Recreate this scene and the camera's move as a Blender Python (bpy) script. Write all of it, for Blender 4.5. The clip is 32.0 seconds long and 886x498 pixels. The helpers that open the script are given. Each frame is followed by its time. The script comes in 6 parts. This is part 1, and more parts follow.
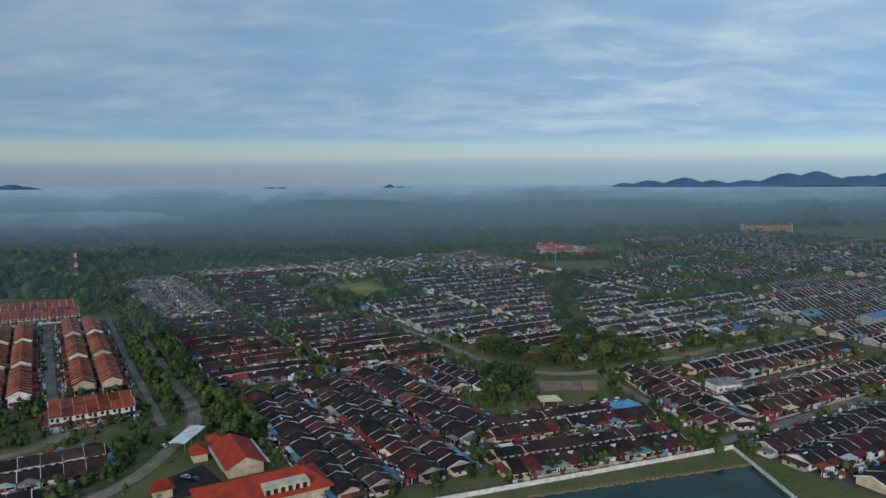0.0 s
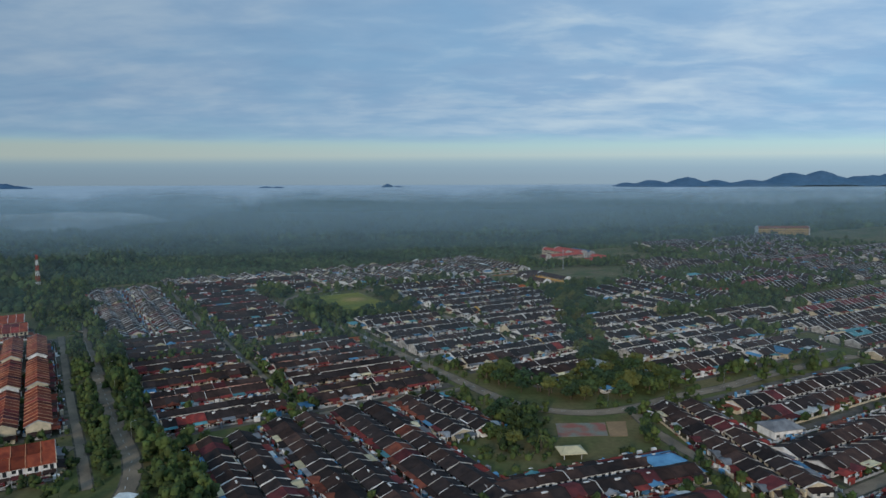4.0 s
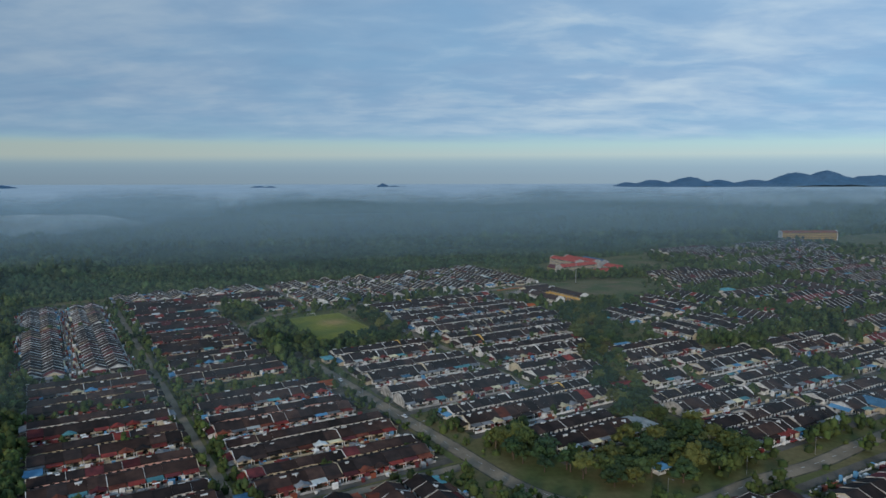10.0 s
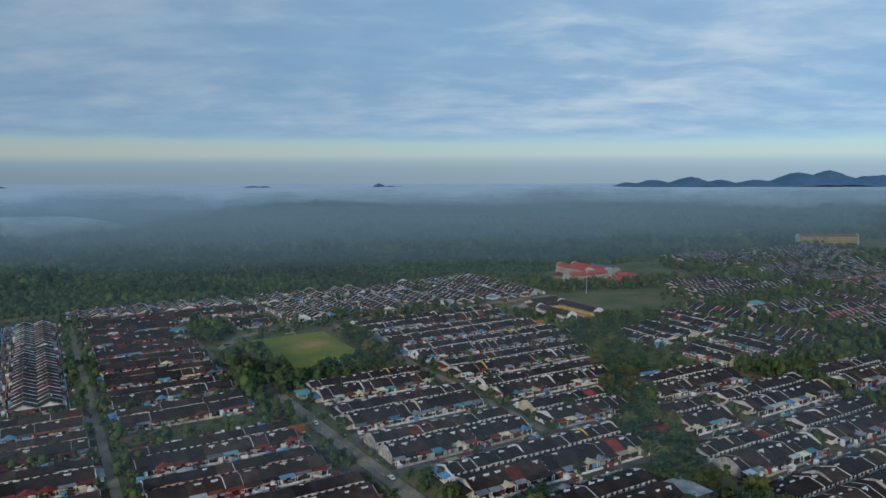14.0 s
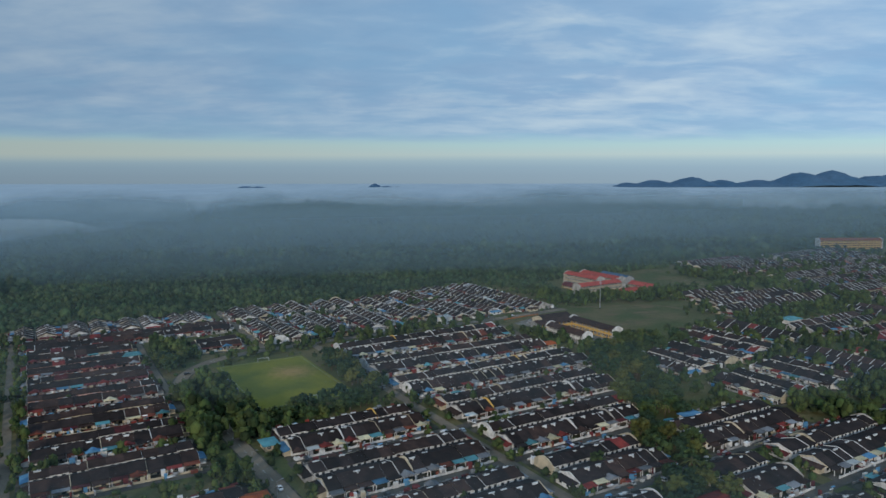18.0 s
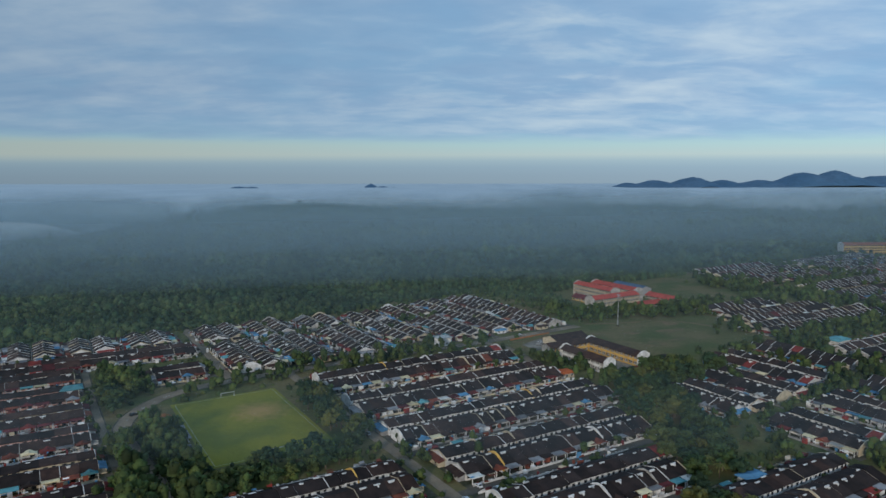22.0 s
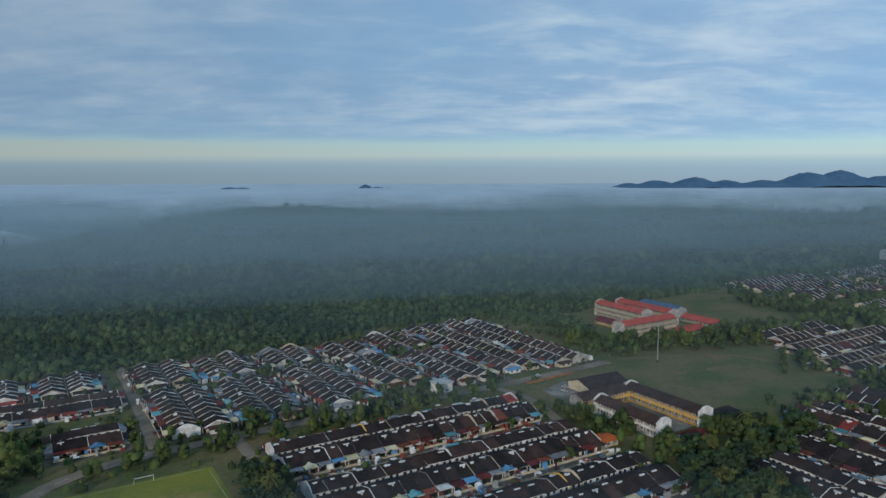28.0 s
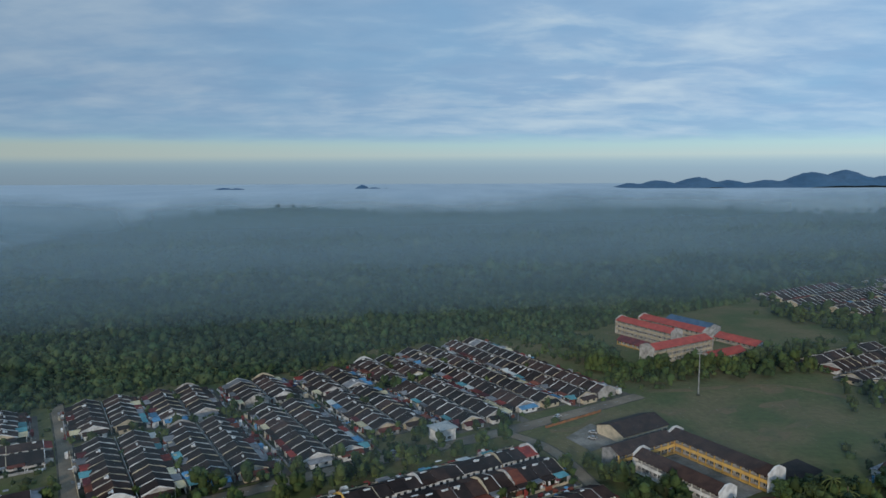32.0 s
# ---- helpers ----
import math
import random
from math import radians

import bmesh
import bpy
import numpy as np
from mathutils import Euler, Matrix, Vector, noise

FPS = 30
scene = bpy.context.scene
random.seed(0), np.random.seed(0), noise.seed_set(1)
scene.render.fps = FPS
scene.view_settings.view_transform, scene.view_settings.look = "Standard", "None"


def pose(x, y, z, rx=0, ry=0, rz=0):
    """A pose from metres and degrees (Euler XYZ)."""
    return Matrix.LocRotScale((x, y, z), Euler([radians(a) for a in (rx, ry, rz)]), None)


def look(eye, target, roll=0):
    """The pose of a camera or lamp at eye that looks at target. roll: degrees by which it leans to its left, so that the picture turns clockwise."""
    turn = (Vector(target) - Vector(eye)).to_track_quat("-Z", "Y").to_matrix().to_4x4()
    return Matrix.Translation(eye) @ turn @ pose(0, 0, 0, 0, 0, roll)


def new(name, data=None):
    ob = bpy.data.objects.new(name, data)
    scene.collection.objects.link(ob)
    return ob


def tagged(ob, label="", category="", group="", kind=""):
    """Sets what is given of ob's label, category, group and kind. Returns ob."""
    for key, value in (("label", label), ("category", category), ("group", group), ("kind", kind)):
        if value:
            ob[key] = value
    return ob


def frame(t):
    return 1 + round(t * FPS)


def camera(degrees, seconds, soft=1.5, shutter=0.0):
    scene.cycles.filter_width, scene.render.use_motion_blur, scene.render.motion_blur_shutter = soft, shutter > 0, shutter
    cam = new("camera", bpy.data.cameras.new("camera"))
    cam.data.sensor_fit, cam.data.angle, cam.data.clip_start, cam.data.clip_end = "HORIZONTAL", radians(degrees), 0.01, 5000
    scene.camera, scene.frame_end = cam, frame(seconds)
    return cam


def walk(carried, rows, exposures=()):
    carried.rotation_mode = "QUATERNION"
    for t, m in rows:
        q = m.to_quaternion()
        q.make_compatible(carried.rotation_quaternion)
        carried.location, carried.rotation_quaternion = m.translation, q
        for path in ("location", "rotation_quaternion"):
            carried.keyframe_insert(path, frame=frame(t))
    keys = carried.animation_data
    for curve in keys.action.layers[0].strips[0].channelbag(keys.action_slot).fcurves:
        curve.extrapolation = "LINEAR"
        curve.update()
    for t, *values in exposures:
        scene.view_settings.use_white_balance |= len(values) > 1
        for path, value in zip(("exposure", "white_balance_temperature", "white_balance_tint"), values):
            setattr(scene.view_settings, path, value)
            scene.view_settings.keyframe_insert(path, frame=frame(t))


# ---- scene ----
# ---------------- camera ----------------
cam = camera(64.6, 32.0)
PATH = [
    (0, pose(0.00, 0.00, 130.00, 83.412, 0.205, 0.000)),
    (4, pose(0.74, 73.16, 129.63, 83.356, 0.158, -0.088)),
    (8, pose(1.46, 146.39, 129.20, 83.318, 0.116, -0.245)),
    (12, pose(2.16, 219.60, 128.68, 83.296, 0.084, -0.449)),
    (16, pose(2.81, 292.71, 128.07, 83.288, 0.064, -0.682)),
    (20, pose(3.41, 365.64, 127.33, 83.291, 0.060, -0.924)),
    (24, pose(3.95, 438.29, 126.45, 83.301, 0.076, -1.156)),
    (28, pose(4.41, 510.60, 125.42, 83.318, 0.115, -1.357)),
    (32, pose(4.79, 582.48, 124.20, 83.337, 0.180, -1.508)),
]
walk(cam, PATH)

# ---------------- light ----------------
SUN_AZ, SUN_EL = 197.0, 16.0   # where the sun stands, degrees clockwise from +y, and its height


def build_world():
    w = bpy.data.worlds.new("morning_sky")
    scene.world = w
    w.use_nodes = True
    n, l = w.node_tree.nodes, w.node_tree.links
    n.clear()
    out, bg = n.new("ShaderNodeOutputWorld"), n.new("ShaderNodeBackground")
    l.new(bg.outputs[0], out.inputs[0])
    sky = n.new("ShaderNodeTexSky")
    sky.sky_type, sky.sun_disc = "NISHITA", False
    sky.sun_elevation, sky.sun_rotation = radians(SUN_EL), radians(SUN_AZ)
    tc, sep = n.new("ShaderNodeTexCoord"), n.new("ShaderNodeSeparateXYZ")
    l.new(tc.outputs["Generated"], sep.inputs[0])

    def math_node(op, a, b):
        m = n.new("ShaderNodeMath")
        m.operation = op
        for k, v in ((0, a), (1, b)):
            if isinstance(v, (int, float)):
                m.inputs[k].default_value = v
            else:
                l.new(v, m.inputs[k])
        return m.outputs[0]

    def ramp(fac, stops):
        r = n.new("ShaderNodeValToRGB")
        l.new(fac, r.inputs[0])
        e = r.color_ramp.elements
        while len(e) < len(stops):
            e.new(0.5)
        for k, (p, c) in enumerate(stops):
            e[k].position, e[k].color = p, (*c, 1)
        return r.outputs[0]

    def mix(fac, a, b):
        m = n.new("ShaderNodeMix")
        m.data_type = "RGBA"
        for s, v in ((m.inputs["Factor"], fac), (m.inputs["A"], a), (m.inputs["B"], b)):
            if isinstance(v, (int, float)):
                s.default_value = v
            elif isinstance(v, tuple):
                s.default_value = (*v, 1)
            else:
                l.new(v, s)
        return m.outputs["Result"]

    z = sep.outputs["Z"]
    # clear air by height: grey-blue haze, a pale clear strip, blue above
    h = math_node("MULTIPLY_ADD", z, 2.0)
    h.node.inputs[2].default_value = 0.10
    clear = ramp(h, [(0.0, (0.20, 0.27, 0.33)), (0.075, (0.22, 0.315, 0.40)), (0.098, (0.235, 0.345, 0.435)),
                     (0.116, (0.275, 0.395, 0.47)), (0.133, (0.37, 0.48, 0.50)), (0.16, (0.33, 0.495, 0.535)), (0.19, (0.25, 0.43, 0.57)),
                     (0.24, (0.22, 0.41, 0.59)), (1.0, (0.18, 0.35, 0.58))])
    nish = mix(0.006, clear, sky.outputs[0])
    # the clear strip is creamier towards the west
    strip = ramp(h, [(0.110, (0, 0, 0)), (0.132, (1, 1, 1)), (0.158, (1, 1, 1)), (0.178, (0, 0, 0))])
    west = ramp(math_node("ADD", sep.outputs["X"], 0.5), [(0.05, (0.65, 0.65, 0.65)), (0.55, (0, 0, 0))])
    nish = mix(math_node("MULTIPLY", strip, west), nish, (0.43, 0.50, 0.465))
    # cloud sheet, foreshortened towards the horizon
    low = math_node("ADD", math_node("MAXIMUM", z, 0.0), 0.17)
    px, py = math_node("DIVIDE", sep.outputs["X"], low), math_node("DIVIDE", sep.outputs["Y"], low)
    comb = n.new("ShaderNodeCombineXYZ")
    l.new(px, comb.inputs[0])
    l.new(py, comb.inputs[1])

    def cloud(scale, detail, rough, off, stretch, turn):
        mp = n.new("ShaderNodeMapping")
        mp.inputs["Location"].default_value = (off, off * 0.37, 0)
        mp.inputs["Rotation"].default_value = (0, 0, radians(turn))
        mp.inputs["Scale"].default_value = (1.0, stretch, 1)
        l.new(comb.outputs[0], mp.inputs[0])
        t = n.new("ShaderNodeTexNoise")
        t.inputs["Scale"].default_value, t.inputs["Detail"].default_value = scale, detail
        t.inputs["Roughness"].default_value, t.inputs["Distortion"].default_value = rough, 0.25
        l.new(mp.outputs[0], t.inputs["Vector"])
        return t.outputs[0]

    big, fine, wisp = cloud(0.8, 4, 0.5, 3.1, 1.1, -3), cloud(2.4, 7, 0.56, 9.4, 1.3, -5), cloud(2.6, 7, 0.56, 5.2, 1.5, -4)
    summed = math_node("ADD", math_node("MULTIPLY", big, 0.6), math_node("MULTIPLY", fine, 0.4))
    cover = ramp(summed, [(0.34, (0.55, 0.55, 0.55)), (0.54, (0.97, 0.97, 0.97))])
    rise = ramp(math_node("ADD", h, math_node("MULTIPLY", math_node("SUBTRACT", fine, 0.5), 0.05)), [(0.168, (0, 0, 0)), (0.195, (0.7, 0.7, 0.7)), (0.30, (1, 1, 1))])
    shade = ramp(math_node("ADD", math_node("MULTIPLY", summed, 0.65), math_node("MULTIPLY", wisp, 0.35)), [(0.38, (0.19, 0.32, 0.50)), (0.5, (0.25, 0.385, 0.555)), (0.62, (0.335, 0.46, 0.60))])
    clouds = mix(math_node("MULTIPLY", cover, rise), nish, shade)
    # brightest where the sheet is thin, east of north
    east = ramp(math_node("ADD", sep.outputs["X"], 0.5), [(0.15, (0.10, 0.10, 0.10)), (0.48, (0.35, 0.35, 0.35)), (0.70, (0.85, 0.85, 0.85)), (0.9, (0.5, 0.5, 0.5))])
    bright = ramp(math_node("ADD", math_node("MULTIPLY", wisp, 0.6), math_node("MULTIPLY", big, 0.4)), [(0.47, (0, 0, 0)), (0.66, (0.7, 0.7, 0.7))])
    whole = mix(math_node("MULTIPLY", math_node("MULTIPLY", bright, east), rise), clouds, (0.50, 0.60, 0.66))
    # a little brighter away from the shaded west
    tilt = math_node("MULTIPLY_ADD", sep.outputs["X"], 0.34)
    tilt.node.inputs[2].default_value = 1.0
    tilt = math_node("MINIMUM", math_node("MAXIMUM", tilt, 0.8), 1.2)
    scale = n.new("ShaderNodeVectorMath")
    scale.operation = "SCALE"
    l.new(whole, scale.inputs[0])
    l.new(tilt, scale.inputs["Scale"])
    l.new(scale.outputs[0], bg.inputs[0])
    bg.inputs[1].default_value = 1.06


build_world()
lamp = bpy.data.lights.new("sun", "SUN")
lamp.energy, lamp.angle, lamp.color = 1.95, radians(7), (1.0, 0.90, 0.77)
sun_ob = new("sun", lamp)
az, el = radians(SUN_AZ), radians(SUN_EL)
sun_ob.matrix_world = look((math.sin(az) * math.cos(el) * 900, math.cos(az) * math.cos(el) * 900, math.sin(el) * 900 + 100), (0, 0, 100))

# ---------------- materials ----------------


def mat(name, col, rough=0.8, var=0.25, scale=0.6, fine=6.0, per=0.0, bump=0.0, metal=0.0, tint=None, spec=0.3, island=0.0, hue=0.0):
    """A painted, tiled or planted surface: two scales of noise, a second tint, a value by object, fine relief."""
    m = bpy.data.materials.new(name)
    m.use_nodes = True
    n, l = m.node_tree.nodes, m.node_tree.links
    b = n["Principled BSDF"]
    b.inputs["Roughness"].default_value, b.inputs["Metallic"].default_value = rough, metal
    b.inputs["Specular IOR Level"].default_value = spec
    geo = n.new("ShaderNodeNewGeometry")
    a, c = n.new("ShaderNodeTexNoise"), n.new("ShaderNodeTexNoise")
    a.inputs["Scale"].default_value, c.inputs["Scale"].default_value = scale, fine
    a.inputs["Detail"].default_value, c.inputs["Detail"].default_value = 4, 5
    for t in (a, c):
        l.new(geo.outputs["Position"], t.inputs["Vector"])
    mixc = n.new("ShaderNodeMix")
    mixc.data_type = "RGBA"
    other = tint or tuple(x * 0.6 for x in col)
    mixc.inputs["A"].default_value, mixc.inputs["B"].default_value = (*col, 1), (*other, 1)
    rr = n.new("ShaderNodeMapRange")
    rr.inputs["From Min"].default_value, rr.inputs["From Max"].default_value = 0.38, 0.64
    l.new(a.outputs[0], rr.inputs["Value"])
    l.new(rr.outputs[0], mixc.inputs["Factor"])
    hsv = n.new("ShaderNodeHueSaturation")
    l.new(mixc.outputs["Result"], hsv.inputs["Color"])
    val = n.new("ShaderNodeMath")
    val.operation = "MULTIPLY_ADD"
    l.new(c.outputs[0], val.inputs[0])
    val.inputs[1].default_value, val.inputs[2].default_value = 2 * var, 1 - var
    last = val.outputs[0]
    if per:
        info = n.new("ShaderNodeObjectInfo")
        k = n.new("ShaderNodeMath")
        k.operation = "MULTIPLY_ADD"
        l.new(info.outputs["Random"], k.inputs[0])
        k.inputs[1].default_value, k.inputs[2].default_value = 2 * per, 1 - per
        p = n.new("ShaderNodeMath")
        p.operation = "MULTIPLY"
        l.new(k.outputs[0], p.inputs[0])
        l.new(last, p.inputs[1])
        last = p.outputs[0]
    if island:
        k = n.new("ShaderNodeMath")
        k.operation = "MULTIPLY_ADD"
        l.new(geo.outputs["Random Per Island"], k.inputs[0])
        k.inputs[1].default_value, k.inputs[2].default_value = 2 * island, 1 - island
        p = n.new("ShaderNodeMath")
        p.operation = "MULTIPLY"
        l.new(k.outputs[0], p.inputs[0])
        l.new(last, p.inputs[1])
        last = p.outputs[0]
    l.new(last, hsv.inputs["Value"])
    if hue:
        src = geo.outputs["Random Per Island"] if island else n.new("ShaderNodeObjectInfo").outputs["Random"]
        spin = n.new("ShaderNodeMath")
        spin.operation = "MULTIPLY"
        spin.inputs[1].default_value = 7.31
        l.new(src, spin.inputs[0])
        frac = n.new("ShaderNodeMath")
        frac.operation = "FRACT"
        l.new(spin.outputs[0], frac.inputs[0])
        turn = n.new("ShaderNodeMath")
        turn.operation = "MULTIPLY_ADD"
        turn.inputs[1].default_value, turn.inputs[2].default_value = hue, 0.512 - hue
        l.new(frac.outputs[0], turn.inputs[0])
        l.new(turn.outputs[0], hsv.inputs["Hue"])
    l.new(hsv.outputs[0], b.inputs["Base Color"])
    if bump:
        bp = n.new("ShaderNodeBump")
        bp.inputs["Strength"].default_value, bp.inputs["Distance"].default_value = bump, 0.25
        l.new(c.outputs[0], bp.inputs["Height"])
        l.new(bp.outputs[0], b.inputs["Normal"])
    return m


def leaf_mat(name, col, tint, per=0.25):
    m = mat(name, col, 0.75, 0.5, 0.35, 1.6, per, 0.6, 0, tint, 0.25, 0.0, 0.03)
    return m


ROOF = {k: mat("roof_" + k, c, 0.85, 0.35, 0.25, 3.0, 0.35, 0.4, 0, t, 0.12) for k, c, t in (
    ("dark", (0.036, 0.026, 0.024), (0.021, 0.017, 0.017)), ("brown", (0.060, 0.036, 0.029), (0.034, 0.022, 0.020)),
    ("red", (0.23, 0.040, 0.032), (0.12, 0.028, 0.027)), ("vermilion", (0.30, 0.038, 0.020), (0.20, 0.030, 0.018)), ("orange", (0.44, 0.11, 0.03), (0.28, 0.07, 0.028)),
    ("terracotta", (0.20, 0.060, 0.036), (0.10, 0.033, 0.024)), ("maroon", (0.13, 0.032, 0.034), (0.07, 0.022, 0.025)), ("clay", (0.24, 0.056, 0.028), (0.13, 0.030, 0.020)),
    ("blue", (0.10, 0.25, 0.40), (0.07, 0.18, 0.30)), ("teal", (0.11, 0.30, 0.33), (0.08, 0.22, 0.25)),
    ("rose", (0.40, 0.075, 0.055), (0.28, 0.055, 0.045)), ("slate", (0.075, 0.13, 0.21), (0.05, 0.09, 0.15)), ("grey", (0.22, 0.225, 0.235), (0.13, 0.135, 0.145)), ("white", (0.54, 0.56, 0.54), (0.38, 0.40, 0.39)),
    ("cream", (0.62, 0.54, 0.34), (0.45, 0.4, 0.27)))}
WALL = {k: mat("wall_" + k, c, 0.85, 0.12, 0.4, 4.0, 0.12, 0.1, 0, t, 0.2) for k, c, t in (
    ("white", (0.74, 0.73, 0.71), (0.50, 0.49, 0.47)), ("cream", (0.56, 0.47, 0.33), (0.38, 0.33, 0.24)),
    ("peach", (0.75, 0.42, 0.22), (0.6, 0.34, 0.2)), ("yellow", (0.72, 0.46, 0.12), (0.6, 0.36, 0.1)),
    ("grey", (0.36, 0.35, 0.34), (0.22, 0.215, 0.21)), ("aged", (0.50, 0.47, 0.43), (0.24, 0.22, 0.20)), ("clay", (0.56, 0.29, 0.17), (0.40, 0.18, 0.10)), ("pink", (0.62, 0.36, 0.30), (0.5, 0.3, 0.26)))}
GLASS = mat("window_glass", (0.03, 0.035, 0.04), 0.25, 0.2, 0.5, 5, 0, 0, 0, None, 0.5)
ASPHALT = mat("asphalt", (0.25, 0.20, 0.145), 0.97, 0.3, 0.07, 1.2, 0, 0.2, 0, (0.15, 0.125, 0.095), 0.1)
STREET = mat("worn_street", (0.135, 0.118, 0.098), 0.97, 0.35, 0.09, 1.2, 0, 0.2, 0, (0.075, 0.068, 0.058), 0.1)
CONCRETE = mat("concrete", (0.125, 0.108, 0.088), 0.95, 0.5, 0.16, 1.1, 0, 0.2, 0, (0.040, 0.048, 0.026), 0.1)
CHALK = mat("faded_chalk", (0.34, 0.35, 0.24), 0.95, 0.3, 0.3, 2.0, 0, 0, 0, (0.24, 0.24, 0.10))
PALE = mat("pale_concrete", (0.27, 0.245, 0.21), 0.95, 0.4, 0.12, 0.9, 0, 0.2, 0, (0.13, 0.12, 0.10), 0.1)
PAINT = mat("road_paint", (0.6, 0.6, 0.57), 0.8, 0.2)
STEEL = mat("galvanised_steel", (0.45, 0.46, 0.47), 0.45, 0.15, 1, 5, 0, 0, 0.7)
TYRE = mat("tyre_rubber", (0.02, 0.02, 0.02), 0.9, 0.2)
BARK = mat("bark", (0.12, 0.09, 0.065), 0.9, 0.3, 1.0, 6, 0.2, 0.4)
LEAF = [leaf_mat("leaves_deep", (0.036, 0.064, 0.022), (0.020, 0.040, 0.017)),
        leaf_mat("leaves_mid", (0.054, 0.082, 0.024), (0.028, 0.050, 0.019)),
        leaf_mat("leaves_light", (0.094, 0.104, 0.028), (0.052, 0.070, 0.021)),
        leaf_mat("leaves_blue", (0.028, 0.058, 0.028), (0.016, 0.036, 0.020))]
FOREST = mat("forest_leaves", (0.050, 0.078, 0.030), 0.8, 0.5, 0.009, 1.1, 0, 0.7, 0, (0.024, 0.046, 0.023), 0.2, 0.55, 0.05)
YARD_LEAF = mat("yard_leaves", (0.056, 0.080, 0.022), 0.8, 0.5, 0.05, 1.4, 0, 0.7, 0, (0.028, 0.048, 0.016), 0.2, 0.55, 0.035)
GRASS = mat("grass", (0.082, 0.098, 0.036), 0.97, 0.4, 0.03, 0.35, 0, 0.3, 0, (0.145, 0.120, 0.058), 0.1)
PITCH = mat("pitch_grass", (0.215, 0.205, 0.034), 0.97, 0.2, 0.045, 0.5, 0, 0.2, 0, (0.135, 0.155, 0.034), 0.1)
EARTH = mat("worn_earth", (0.17, 0.12, 0.065), 0.95, 0.35, 0.08, 0.6, 0, 0.3, 0, (0.11, 0.105, 0.05), 0.1)


def wear(m, centre, radius, col):
    """Grass trodden to earth round a place, with a ragged soft rim."""
    n, l = m.node_tree.nodes, m.node_tree.links
    b = n["Principled BSDF"]
    geo, dist, t = n.new("ShaderNodeNewGeometry"), n.new("ShaderNodeVectorMath"), n.new("ShaderNodeTexNoise")
    dist.operation = "DISTANCE"
    dist.inputs[1].default_value = centre
    t.inputs["Scale"].default_value, t.inputs["Detail"].default_value = 0.22, 6
    l.new(geo.outputs["Position"], dist.inputs[0])
    l.new(geo.outputs["Position"], t.inputs["Vector"])
    add = n.new("ShaderNodeMath")
    add.operation = "MULTIPLY_ADD"
    l.new(t.outputs[0], add.inputs[0])
    add.inputs[1].default_value = radius * 1.5
    l.new(dist.outputs["Value"], add.inputs[2])
    r = n.new("ShaderNodeMapRange")
    for k, v in (("From Min", radius * 0.9), ("From Max", radius * 2.0), ("To Min", 0.85), ("To Max", 0.0)):
        r.inputs[k].default_value = v
    l.new(add.outputs[0], r.inputs["Value"])
    mx = n.new("ShaderNodeMix")
    mx.data_type = "RGBA"
    old = b.inputs["Base Color"].links[0].from_socket
    l.new(r.outputs[0], mx.inputs["Factor"])
    l.new(old, mx.inputs["A"])
    mx.inputs["B"].default_value = (*col, 1)
    l.new(mx.outputs["Result"], b.inputs["Base Color"])


wear(PITCH, (-86.0, 758.0, 0.0), 14.0, (0.40, 0.255, 0.10))
SOIL = mat("bare_soil", (0.30, 0.19, 0.10), 0.95, 0.25, 0.06, 0.6, 0, 0.3, 0, (0.2, 0.13, 0.07))
WATER = mat("pond_water", (0.016, 0.052, 0.046), 0.10, 0.15, 0.05, 0.6, 0, 0.02, 0, None, 0.08)

# ---------------- helpers ----------------
CA, SA = math.cos(radians(30)), math.sin(radians(30))


def town(a, b, z=0.0):
    """A place of the town's street grid (a along the streets at 30 degrees, b across them) in the world."""
    return Vector((a * CA - b * SA, a * SA + b * CA, z))


def mesh(name, verts, faces, mats, idx=None):
    me = bpy.data.meshes.new(name)
    me.from_pydata([tuple(v) for v in verts], [], faces)
    for m in mats if isinstance(mats, (list, tuple)) else [mats]:
        me.materials.append(m)
    if idx:
        me.polygons.foreach_set("material_index", idx)
    me.update()
    return me


def part(name, me, parent, label="", loc=(0, 0, 0), rz=0.0, scl=None):
    ob = new(name, me)
    ob.parent = parent
    ob.location, ob.rotation_euler = loc, (0, 0, radians(rz))
    if scl:
        ob.scale = scl
    if label:
        tagged(ob, label)
    return ob


def thing(name, loc, rz, label, category, group="", kind=""):
    ob = new(name)
    ob.empty_display_size = 0.5
    ob.location, ob.rotation_euler = loc, (0, 0, radians(rz))
    return tagged(ob, label, category, group, kind)


